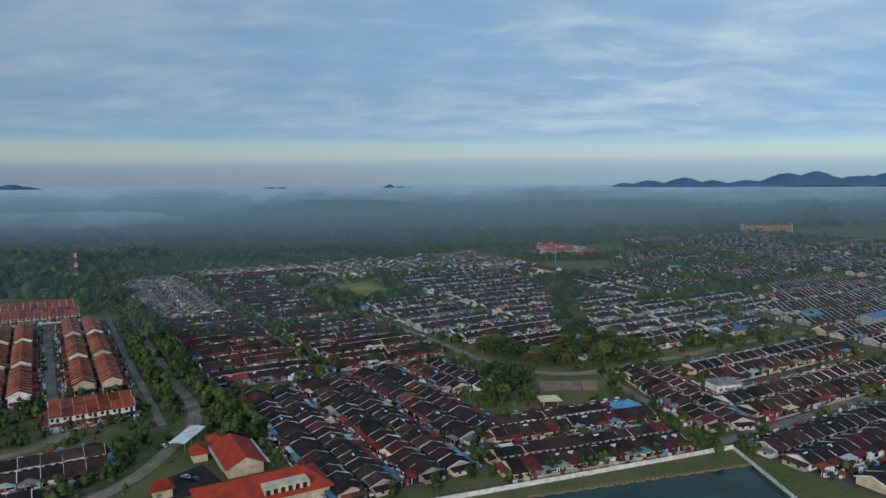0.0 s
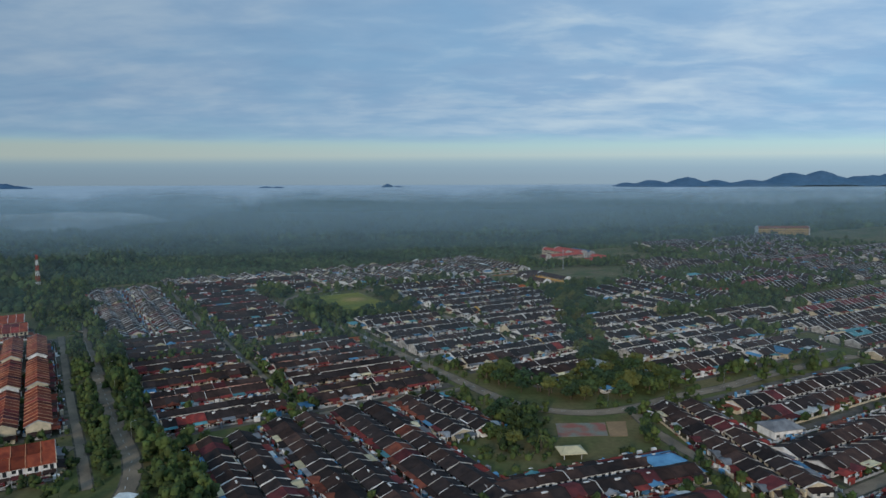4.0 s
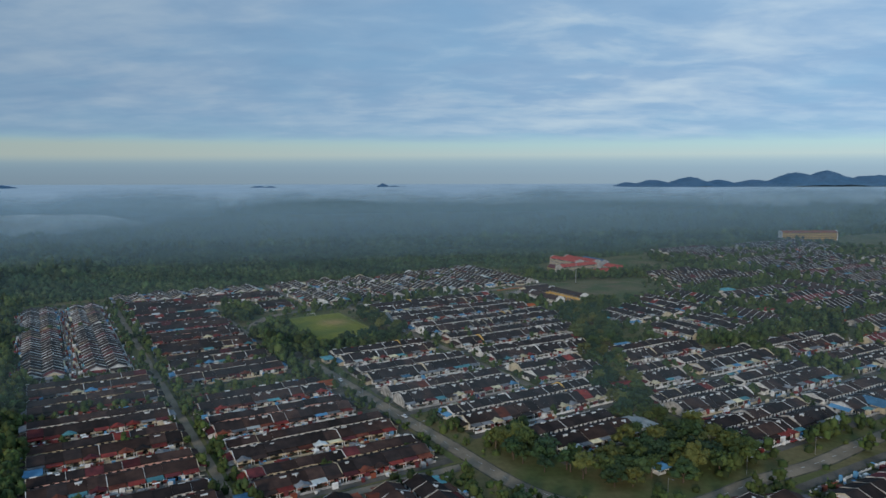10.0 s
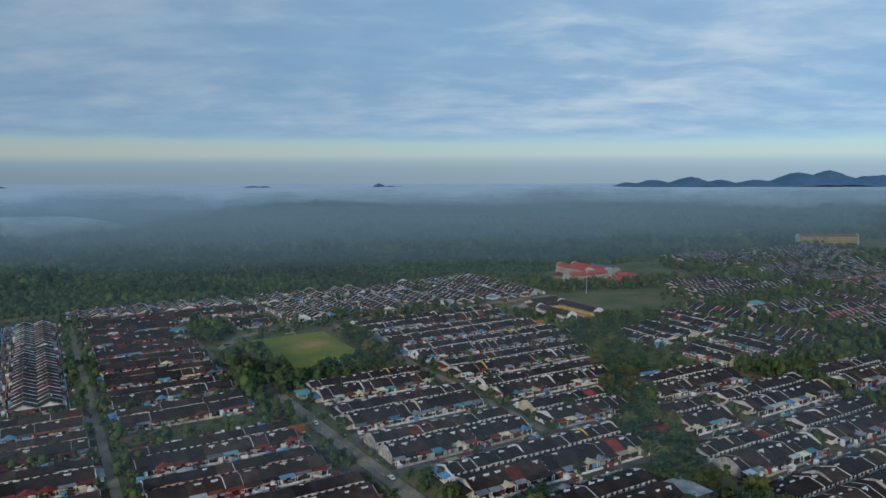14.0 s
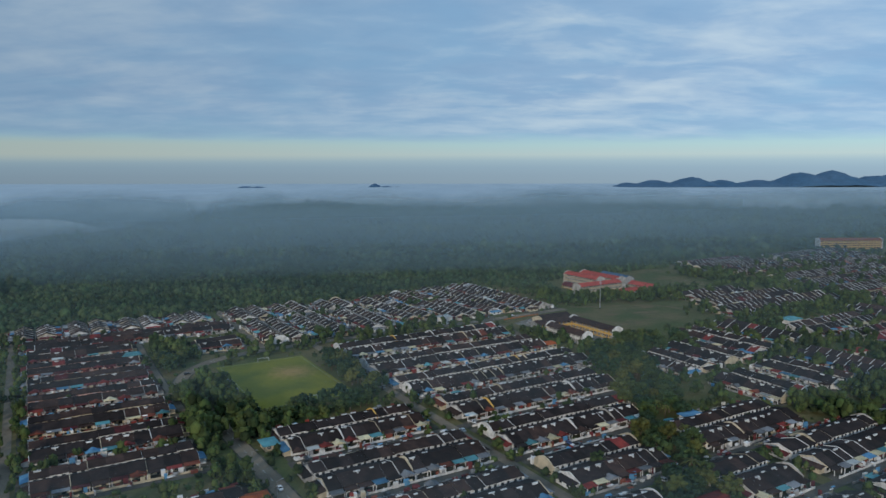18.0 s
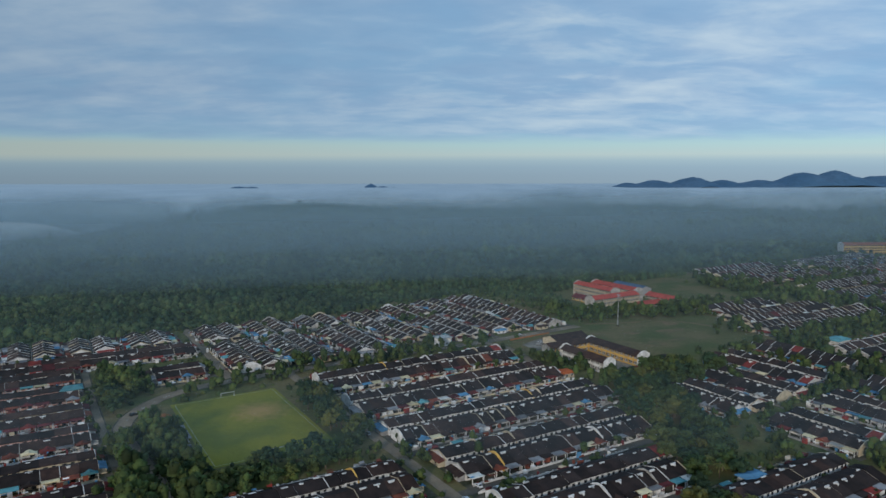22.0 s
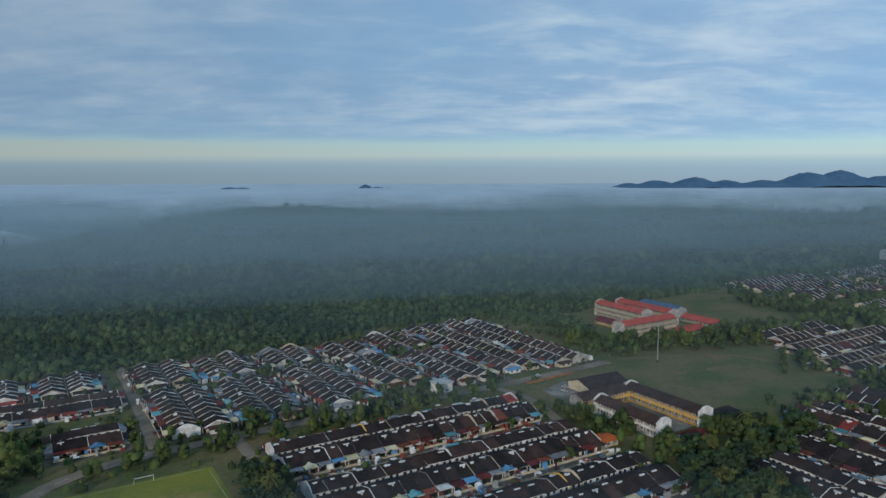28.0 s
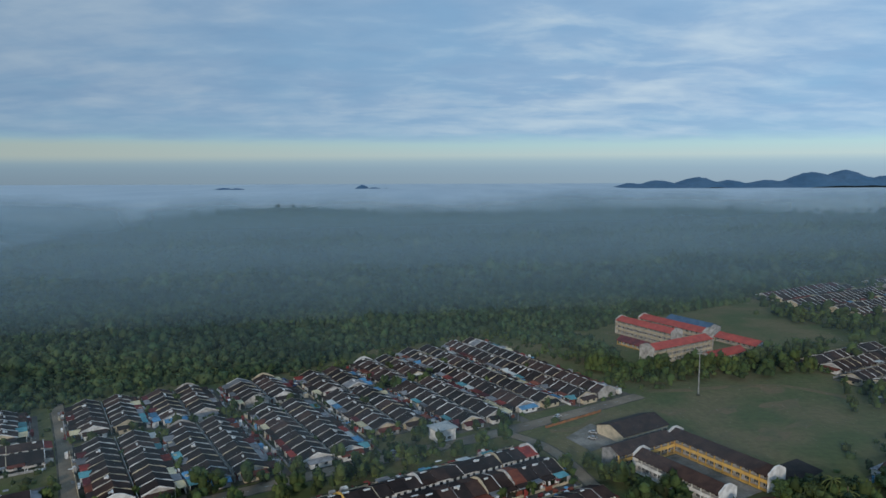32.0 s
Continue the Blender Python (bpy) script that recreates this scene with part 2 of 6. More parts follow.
class Solid:
    """Collects boxes, prisms and strips into one mesh."""

    def __init__(self):
        self.v, self.f, self.m = [], [], []

    def add(self, verts, faces, m=0):
        k = len(self.v)
        self.v += [tuple(p) for p in verts]
        self.f += [tuple(i + k for i in q) for q in faces]
        self.m += [m] * len(faces)

    def box(self, x0, x1, y0, y1, z0, z1, m=0):
        self.add([(x, y, z) for z in (z0, z1) for y in (y0, y1) for x in (x0, x1)],
                 [(0, 2, 3, 1), (4, 5, 7, 6), (0, 1, 5, 4), (2, 6, 7, 3), (0, 4, 6, 2), (1, 3, 7, 5)], m)

    def profile(self, x0, x1, pts, m=0):
        """A closed (y, z) outline, counter-clockwise seen from +x, drawn out along x."""
        k = len(pts)
        vs = [(x0, *p) for p in pts] + [(x1, *p) for p in pts]
        fs = [(i, i + k, (i + 1) % k + k, (i + 1) % k) for i in range(k)]
        self.add(vs, fs + [tuple(range(k)), tuple(reversed(range(k, 2 * k)))], m)

    def tube(self, x, y, z0, z1, r0, r1, n=6, m=0, dx=0.0, dy=0.0):
        ang = [2 * math.pi * i / n for i in range(n)]
        vs = [(x + r0 * math.cos(t), y + r0 * math.sin(t), z0) for t in ang] + [(x + dx + r1 * math.cos(t), y + dy + r1 * math.sin(t), z1) for t in ang]
        self.add(vs, [(i, (i + 1) % n, (i + 1) % n + n, i + n) for i in range(n)] + [tuple(range(n, 2 * n))], m)

    def make(self, name, mats):
        return mesh(name, self.v, self.f, mats, self.m)


def ribbon(name, pts, width, z, material, label, category="road", kind="structure", thick=0.06):
    """A road or path of some thickness along world points."""
    pts = [Vector((p[0], p[1], 0)) for p in pts]
    fine = []
    for i in range(len(pts) - 1):
        p0, p1, p2, p3 = pts[max(i - 1, 0)], pts[i], pts[i + 1], pts[min(i + 2, len(pts) - 1)]
        for k in range(6):
            t = k / 6
            fine.append(0.5 * (2 * p1 + (p2 - p0) * t + (2 * p0 - 5 * p1 + 4 * p2 - p3) * t * t + (3 * p1 - p0 - 3 * p2 + p3) * t ** 3))
    fine.append(pts[-1])
    vs, fs = [], []
    for i, p in enumerate(fine):
        d = (fine[min(i + 1, len(fine) - 1)] - fine[max(i - 1, 0)]).normalized()
        s = Vector((-d.y, d.x, 0)) * width / 2
        for q, h in ((p + s, z), (p - s, z), (p + s, z - thick), (p - s, z - thick)):
            vs.append((q.x, q.y, h))
    for i in range(len(fine) - 1):
        k = 4 * i
        fs += [(k, k + 1, k + 5, k + 4), (k, k + 4, k + 6, k + 2), (k + 1, k + 3, k + 7, k + 5)]
    return tagged(new(name, mesh(name, vs, fs, material)), label, category, "", kind)


def slab(name, corners, z0, z1, material, label, category="ground", kind="structure"):
    n = len(corners)
    vs = [(c[0], c[1], z0) for c in corners] + [(c[0], c[1], z1) for c in corners]
    fs = [tuple(range(n, 2 * n))] + [(i, (i + 1) % n, (i + 1) % n + n, i + n) for i in range(n)]
    return tagged(new(name, mesh(name, vs, fs, material)), label, category, "", kind)


def inside(p, poly):
    c, n = False, len(poly)
    for i in range(n):
        (x0, y0), (x1, y1) = poly[i], poly[i - 1]
        if (y0 > p[1]) != (y1 > p[1]) and p[0] < (x1 - x0) * (p[1] - y0) / (y1 - y0) + x0:
            c = not c
    return c

# ---------------- ground ----------------


def rise(x, y):
    """Height of the land: level under the town, low wooded hills beyond it."""
    d = max(0.0, (-x * SA + y * CA) - 960.0)
    if d <= 0:
        return 0.0
    k = min(1.0, d / 700.0)
    h = 7 * (noise.noise((x / 420.0, y / 420.0, 1.3)) + 0.3) + 3 * noise.noise((x / 150.0, y / 150.0, 4.1))
    far = 16 * max(0.0, noise.noise((x / 1100.0 + 2.2, y / 620.0, 7.7)) + 0.1) * min(1.0, d / 1500.0)
    fade = max(0.0, 1 - max(0.0, d - 1100.0) / 1300.0)
    crest = 10 * math.exp(-((y - 2085) / 130.0) ** 2) * max(math.exp(-((x + 300) / 150.0) ** 2), 0.4 * math.exp(-((x - 80) / 300.0) ** 2))
    return fade * k * (max(h, -4.0) + far) - 14.0 * (1 - fade) + crest


def ground_sheet():
    xs = [-9000, -6000, -4000] + list(range(-3000, 3001, 100)) + [4000, 6000, 9000]
    ys = [-4000, -2000, -1000] + list(range(-500, 5401, 100)) + [7000, 9000]
    w = len(xs)
    vs = [(x, y, rise(x, y) if -3001 < x < 3001 and y < 5401 else 0.0) for y in ys for x in xs]
    fs = [(j * w + i, j * w + i + 1, (j + 1) * w + i + 1, (j + 1) * w + i) for j in range(len(ys) - 1) for i in range(w - 1)]
    # the pond is a hole in the sheet, filled by its own bank and bed
    keep = [f for f in fs if not (xs[f[0] % w] == 0 and ys[f[0] // w] == 200) and not (xs[f[0] % w] == 100 and ys[f[0] // w] == 200)]
    # the cells round the pond are laid again with the pond's outline cut out
    k = len(vs)
    vs += [(x, y, 0) for x, y in ((0, 200), (200, 200), (200, 300), (100, 300), (0, 300))]
    pond = POND
    p0 = k + 5
    vs += [(x, y, 0) for x, y in pond]
    n = len(pond)
    keep += [(k, k + 1, p0 + 1, p0), (k + 1, k + 2, p0 + 2, p0 + 1), (k + 2, k + 3, p0 + 2), (k + 3, p0 + 3, p0 + 2),
             (k + 3, k + 4, p0 + 3), (k + 4, k, p0, p0 + 3)]
    return tagged(new("ground", mesh("ground", vs, keep, GRASS)), "rough green and brown grassland around the houses", "ground", "", "structure")


POND = [(14, 214), (150, 214), (140, 299), (32, 269)]
ground_sheet()
# pond: sloping grass bank with a stone edge, then still water
inner = [(17, 217), (147, 217), (136, 296), (36, 265)]
vs = [(x, y, 0) for x, y in POND] + [(x, y, -1.0) for x, y in inner]
tagged(new("pond_bank", mesh("pond_bank", vs, [(i, (i + 1) % 4, (i + 1) % 4 + 4, i + 4) for i in range(4)], GRASS)), "sloping grass bank around the pond", "bank", "", "structure")
slab("water", [(16, 216), (148, 216), (137.5, 297), (34.5, 266.5)], -1.6, -0.6, WATER, "still dark green pond water", "water")
s = Solid()
for i in range(90):
    t = i / 90
    x, y = 34 + 103 * t, 266.5 + 30.5 * t
    s.box(x - 0.6, x + 0.7, y - 0.8 + 0.4 * math.sin(i * 7.3), y + 0.8 + 0.4 * math.sin(i * 7.3), -1.0, -0.35 + 0.2 * math.sin(i * 3.1))
tagged(new("stone_edge", s.make("stone_edge", [SOIL])), "brown stone edging along the pond", "stones", "", "stuff")

# roads by the street grid
ROADS = []


def road(pts, width, label="worn grey asphalt road with patched edges", kerb=True):
    w = [town(*p) for p in pts]
    ROADS.append(([(p.x, p.y) for p in w], width))
    ribbon("road", w, width, 0.13 + 0.004 * (len(ROADS) % 7), ASPHALT, label)
    if kerb:
        ribbon("verge", w, width + 1.6, 0.06 + 0.003 * (len(ROADS) % 7), CONCRETE, "pale concrete verge beside the road", "verge")


def mark(pts, step=9.0, length=3.0):
    """Dashed white line down the middle of a road."""
    s, w = Solid(), [town(*p) for p in pts]
    for p, q in zip(w, w[1:]):
        d, run = (q - p).normalized(), 0.0
        nrm = Vector((-d.y, d.x, 0)) * 0.09
        while run + length < (q - p).length:
            a, b = p + d * run, p + d * (run + length)
            s.add([(a + nrm).to_tuple()[:2] + (0.17,), (a - nrm).to_tuple()[:2] + (0.17,), (b - nrm).to_tuple()[:2] + (0.17,), (b + nrm).to_tuple()[:2] + (0.17,)], [(0, 1, 2, 3)])
            run += step
    tagged(new("road_marking", s.make("road_marking", [PAINT])), "dashed white centre line on the road", "marking", "", "structure")


BIG = [(63, 720), (62, 660), (63, 600), (64, 546), (65, 456), (67, 392), (60, 357), (47, 337), (27, 310), (8, 297), (-30, 278)]
MAIN = [(518, 328), (442, 331), (383, 328), (343, 330), (314, 329), (290, 333), (270, 347), (257, 375), (254, 429), (250, 500), (246, 588), (243, 650), (239, 700), (243, 720), (252, 735), (268, 750), (300, 759), (381, 762), (489, 759), (580, 762)]
road(BIG, 7.2)
road(MAIN, 7.6)
mark(BIG)
mark(MAIN)
road([(47, 672), (47, 500), (48, 421), (48, 370)], 4.2)
road([(340, 758), (340, 690), (341, 600), (341, 480)], 5.5, kerb=False)
road([(153, 870), (153, 640), (153, 480), (153, 408)], 4.2, kerb=False)
road([(486, 757), (491, 736), (488, 715), (481, 690), (470, 640)], 5.5)
road([(110, 880), (110, 641)], 6)
road([(270, 212), (330, 212), (400, 213)], 6)
road([(306, 326), (300, 312), (294, 298), (287, 266), (284, 230)], 6)
road([(0, 372), (0, 660)], 6, kerb=False)
road([(-40, 362), (-9, 369), (15, 390), (44, 424)], 6)
road([(160, 406), (200, 405), (250, 404)], 5)
road([(232, 840), (231, 760), (232, 660)], 3.6)
road([(308, 918), (308, 850), (306, 765)], 6)
road([(543, 490), (545, 560), (560, 640)], 6)
slab("car_park", [town(505, 720), town(532, 722), town(528, 745), town(506, 738)], 0.0, 0.1, PALE, "bare concrete yard beside the school", "yard")
# ---------------- terraced houses ----------------
rnd = random.Random(11)
CACHE = {}


def once(key, fn):
    if key not in CACHE:
        CACHE[key] = fn()
    return CACHE[key]


def gable(w, d, eave, ridge, over=0.5, th=0.18, back=0.0):
    """Roof of one house: two slopes with thickness and open eaves; back at y 0, front at y -d."""
    s = Solid()
    m = -d / 2
    k = (ridge - eave) / (d / 2)
    ze = eave - k * over
    ob = 0.25 if back else over
    zb = eave + back - (ridge - eave - back) / (d / 2) * ob
    s.profile(0.0, w, [(ob, zb), (m, ridge), (-d - over, ze), (-d - over, ze - th), (m, ridge - th), (ob, zb - th)])
    s.profile(-0.02, w + 0.02, [(m + 0.22, ridge - 0.02), (m, ridge + 0.16), (m - 0.22, ridge - 0.02)])
    return s


def roof_mesh(w, d, eave, ridge, colour, back=0.0):
    return once(("roof", w, d, eave, ridge, colour, back), lambda: gable(w, d, eave, ridge, back=back).make("house_roof", [ROOF[colour]]))


def parapet_mesh(d, eave, ridge, thick, up, colour, back=0.0):
    """A party wall that stands a little above the roof; its coping runs in a soft curve from the ridge to the eaves."""
    def build():
        s = Solid()
        m, k, o = -d / 2, (ridge - eave) / (d / 2), 0.55
        ze = eave - k * o
        top = []
        for i in range(13):
            y = (o - (0.25 if back else 0)) + (-d - o - (o - (0.25 if back else 0))) * i / 12
            low = ze + (back if y > m else 0.0)
            t = max(0.0, 1 - abs(y - m) / (d / 2 + o))
            top.append((y, low + (ridge - low) * t + up + 0.16 * math.sin(t * math.pi * 2) * (0 if back else 1)))
        s.profile(-thick / 2, thick / 2, top + [(-d - o, ze - 0.5), (m, ridge - 0.4), (o - (0.25 if back else 0), ze + back - 0.5)])
        return s.make("party_wall", [WALL[colour]])
    return once(("par", d, eave, ridge, thick, up, colour, back), build)


def end_wall_mesh(d, eave, ridge, colour):
    """A thick gable wall that rises above the roof in a stepped curve."""
    def build():
        s = Solid()
        m, k = -d / 2, (ridge - eave) / (d / 2)
        pts = []
        for i in range(13):
            y = 0.5 - (d + 1.0) * i / 12
            t = 1 - abs(y - m) / (d / 2 + 0.5)
            pts.append((y, eave + 0.2 + (ridge - eave + 0.6) * math.sin(max(t, 0) * math.pi / 2) ** 1.15))
        s.profile(-0.22, 0.22, pts + [(-d - 0.5, 0.0), (0.5, 0.0)])
        return s.make("end_wall", [WALL[colour]])
    return once(("end", d, eave, ridge, colour), build)


def body_mesh(w, n, d, eave, ridge, colour, storeys, back=0.0):
    """Outer walls of a row with its windows and doors set in front and back."""
    def build():
        s = Solid()
        length = w * n
        m = -d / 2
        s.profile(0.1, length - 0.1, [(-0.1 if back else -0.4, 0.0), (-0.1 if back else -0.4, eave + back - 0.1), (m, ridge - 0.35), (-d + 0.4, eave), (-d + 0.4, 0.0)])
        for i in range(n):
            for st in range(storeys):
                z = 3.0 * st
                for x, ww in ((0.16, 0.2), (0.58, 0.24)):
                    y, lift = (-0.1, back + 0.35) if back else (-0.4, 0.0)
                    s.box(w * (i + x), w * (i + x + ww), y - 0.01, y + 0.06, z + 1.2 + lift, z + 2.4 + lift, 1)
                    s.box(w * (i + x) - 0.1, w * (i + x + ww) + 0.1, y, y + 0.15, z + 1.08 + lift, z + 1.2 + lift, 0)
                s.box(w * (i + 0.12), w * (i + 0.40), -d + 0.33, -d + 0.41, z + 0.9, z + 2.3, 1)
                s.box(w * (i + 0.55), w * (i + 0.80), -d + 0.33, -d + 0.41, z + 0.1, z + 2.3, 1)
        return s.make("wall", [WALL[colour], GLASS])
    return once(("body", w, n, d, eave, ridge, colour, storeys, back), build)


def porch_mesh(w, depth, colour, shape):
    """A car-porch roof on posts in front of a house; y 0 is the house front."""
    def build():
        s = Solid()
        x0, x1 = 0.25, w - 0.25
        if shape == 0:      # lean-to sheet
            s.profile(x0, x1, [(0.4, 3.05), (-depth, 2.55), (-depth, 2.43), (0.4, 2.93)])
        elif shape == 1:    # small gable
            m = -depth / 2
            s.add([(x0, 0.3, 2.6), (x1, 0.3, 2.6), (x0, -depth, 2.6), (x1, -depth, 2.6), ((x0 + x1) / 2, 0.3, 3.7), ((x0 + x1) / 2, -depth, 3.7)],
                  [(0, 4, 5, 2), (1, 3, 5, 4), (2, 5, 3), (0, 1, 4), (0, 2, 3, 1)])
        else:               # flat slab with a rim
            s.box(x0, x1, -depth, 0.3, 2.55, 2.75)
            s.box(x0, x1, -depth - 0.08, -depth + 0.1, 2.5, 3.0)
        for x in (x0 + 0.25, x1 - 0.25):
            s.box(x - 0.14, x + 0.14, -depth + 0.3, -depth + 0.58, 0.0, 2.55, 1)
        return s.make("porch_roof", [ROOF[colour], WALL["white"]])
    return once(("porch", w, depth, colour, shape), build)


def fence_mesh(length, colour):
    def build():
        s = Solid()
        s.box(0.0, length, -0.08, 0.08, 0.0, 1.0)
        x = 0.0
        while x < length:
            s.box(x - 0.16, x + 0.16, -0.16, 0.16, 0.0, 1.35)
            x += 3.6
        return s.make("front_fence", [WALL[colour]])
    return once(("fence", round(length, 1), colour), build)


def side_mesh(d, eave, ridge, colour, wall):
    """A lean-to kitchen or store against the end of a row, with its own sheet roof; x 0 is the end wall."""
    def build():
        s = Solid()
        s.box(0.0, 3.0, -d + 1.5, -1.0, 0.0, 2.3, 1)
        s.add([(-0.1, -0.4, 3.1), (-0.1, -d + 0.8, 3.1), (3.5, -d + 0.8, 2.3), (3.5, -0.4, 2.3), (-0.1, -0.4, 2.95), (-0.1, -d + 0.8, 2.95), (3.5, -d + 0.8, 2.15), (3.5, -0.4, 2.15)],
              [(0, 1, 2, 3), (7, 6, 5, 4), (3, 2, 6, 7), (1, 5, 6, 2), (0, 3, 7, 4)])
        m, k, o = -d / 2, (ridge - eave) / (d / 2), 0.5
        ze = eave - k * o
        s.profile(-0.14, 0.14, [(o, ze + 0.12), (m, ridge + 0.12), (-d - o, ze + 0.12), (-d - o, ze - 0.4), (m, ridge - 0.4), (o, ze - 0.4)], 1)
        for y in (-d * 0.3, -d * 0.65):
            s.box(2.98, 3.03, y - 0.7, y + 0.7, 0.9, 1.9, 2)
        return s.make("side_extension", [ROOF[colour], WALL[wall], GLASS])
    return once(("side", d, eave, ridge, colour, wall), build)


# w unit width, d depth, eave, ridge, porch depth, chance of a white party wall, of a vent, roof colours, porch colours
DARK = ["dark"] * 7 + ["brown"] * 3
PORCH = ["white", "grey", "brown", "brown", "red", "maroon", "terracotta", "blue", "teal", "grey", "cream", "dark", "dark", "brown", "grey"]
STYLE = {
    "c": dict(back=0.8, w=6.2, d=12.5, eave=3.3, ridge=5.6, porch=4.6, wall=0.34, vent=0.85, roofs=DARK * 5 + ["red", "terracotta"], porches=PORCH + ["grey", "cream", "teal"], up=0.16, thick=0.24, walls=["white"], storeys=1, label="long single-storey terrace with dark brown roofs and white walls"),
    "l": dict(back=0.5, w=7.0, d=10.2, eave=3.2, ridge=5.0, porch=4.2, wall=0.15, vent=0.4, roofs=DARK * 3 + ["brown"] * 9 + ["maroon", "maroon", "red"], porches=PORCH + ["terracotta", "maroon", "red"] * 4, up=0.2, thick=0.24, walls=["white", "cream", "pink"], storeys=1, label="low terrace of houses with near-black roofs and patchy red porches"),
    "f": dict(w=7.4, d=11.8, eave=3.2, ridge=5.5, porch=4.4, wall=1.0, vent=0.4, roofs=DARK * 6 + ["grey"], porches=PORCH, up=0.30, thick=0.27, walls=["white", "cream", "aged"], storeys=1, label="single-storey terrace with dark stepped roofs and pale chevron walls"),
    "b": dict(w=8.5, d=11.6, eave=3.2, ridge=5.4, porch=4.2, wall=0.9, vent=0.2, roofs=DARK * 4 + ["brown"] * 10 + ["maroon"] * 4 + ["red", "terracotta"], porches=PORCH + ["terracotta", "red", "maroon", "terracotta", "brown"] * 3, up=0.22, thick=0.26, walls=["white", "cream", "grey"], storeys=1, label="terrace with black-brown roofs, pale chevron ridges and coloured porches"),
    "r": dict(w=9.0, d=13.0, eave=3.2, ridge=5.5, porch=6.0, wall=0.95, vent=0.15, roofs=DARK * 4 + ["brown"] * 8 + ["maroon"] * 4 + ["red"], porches=PORCH + ["terracotta", "red", "maroon", "brown", "terracotta", "maroon"] * 3, up=0.24, thick=0.28, walls=["white", "cream", "grey"], storeys=1, label="messy terrace with dark roofs, pale chevron ridges and red porches"),
    "g": dict(w=7.6, d=11.0, eave=3.2, ridge=5.6, porch=2.6, wall=1.0, vent=0.05, roofs=["brown"] * 14 + DARK + ["maroon", "maroon", "grey", "terracotta"], porches=PORCH + ["terracotta", "maroon", "cream", "white"], up=0.3, thick=0.42, walls=["white", "cream"], storeys=1, label="terrace of houses with dark roofs crossed by pale chevron walls"),
    "o": dict(w=5.7, d=11.5, eave=6.2, ridge=8.8, porch=4.0, wall=1.0, vent=0.0, roofs=["clay"] * 8 + ["maroon", "terracotta", "red"], porches=["clay", "terracotta", "maroon", "maroon", "brown"], up=0.26, thick=0.24, walls=["cream", "cream", "white"], storeys=2, label="two-storey terrace with orange terracotta tiled roofs and cream walls"),
    "t": dict(w=7.0, d=12.0, eave=3.3, ridge=5.6, porch=3.6, wall=0.9, vent=0.0, roofs=DARK * 4 + ["maroon"], porches=["white", "white", "cream", "brown", "dark"], up=0.3, thick=0.30, walls=["aged", "grey", "cream"], storeys=1, label="terrace of houses with dark roofs and pale end gables"),
}
ENDS = []
BLOCKS = []      # (centre, half sizes, angle): where no tree may stand
TINTS = {"vermilion": "bright red tiled roof", "clay": "red-orange clay tiled roof", "rose": "faded red metal roof", "slate": "dull blue metal roof", "dark": "dark brown tiled roof", "brown": "brown tiled roof", "red": "red repainted roof", "grey": "grey sheet-metal roof", "blue": "blue sheet-metal roof",
         "terracotta": "orange terracotta roof", "orange": "bright orange roof", "maroon": "dark red roof", "teal": "turquoise sheet roof", "white": "white flat roof", "cream": "cream roof"}


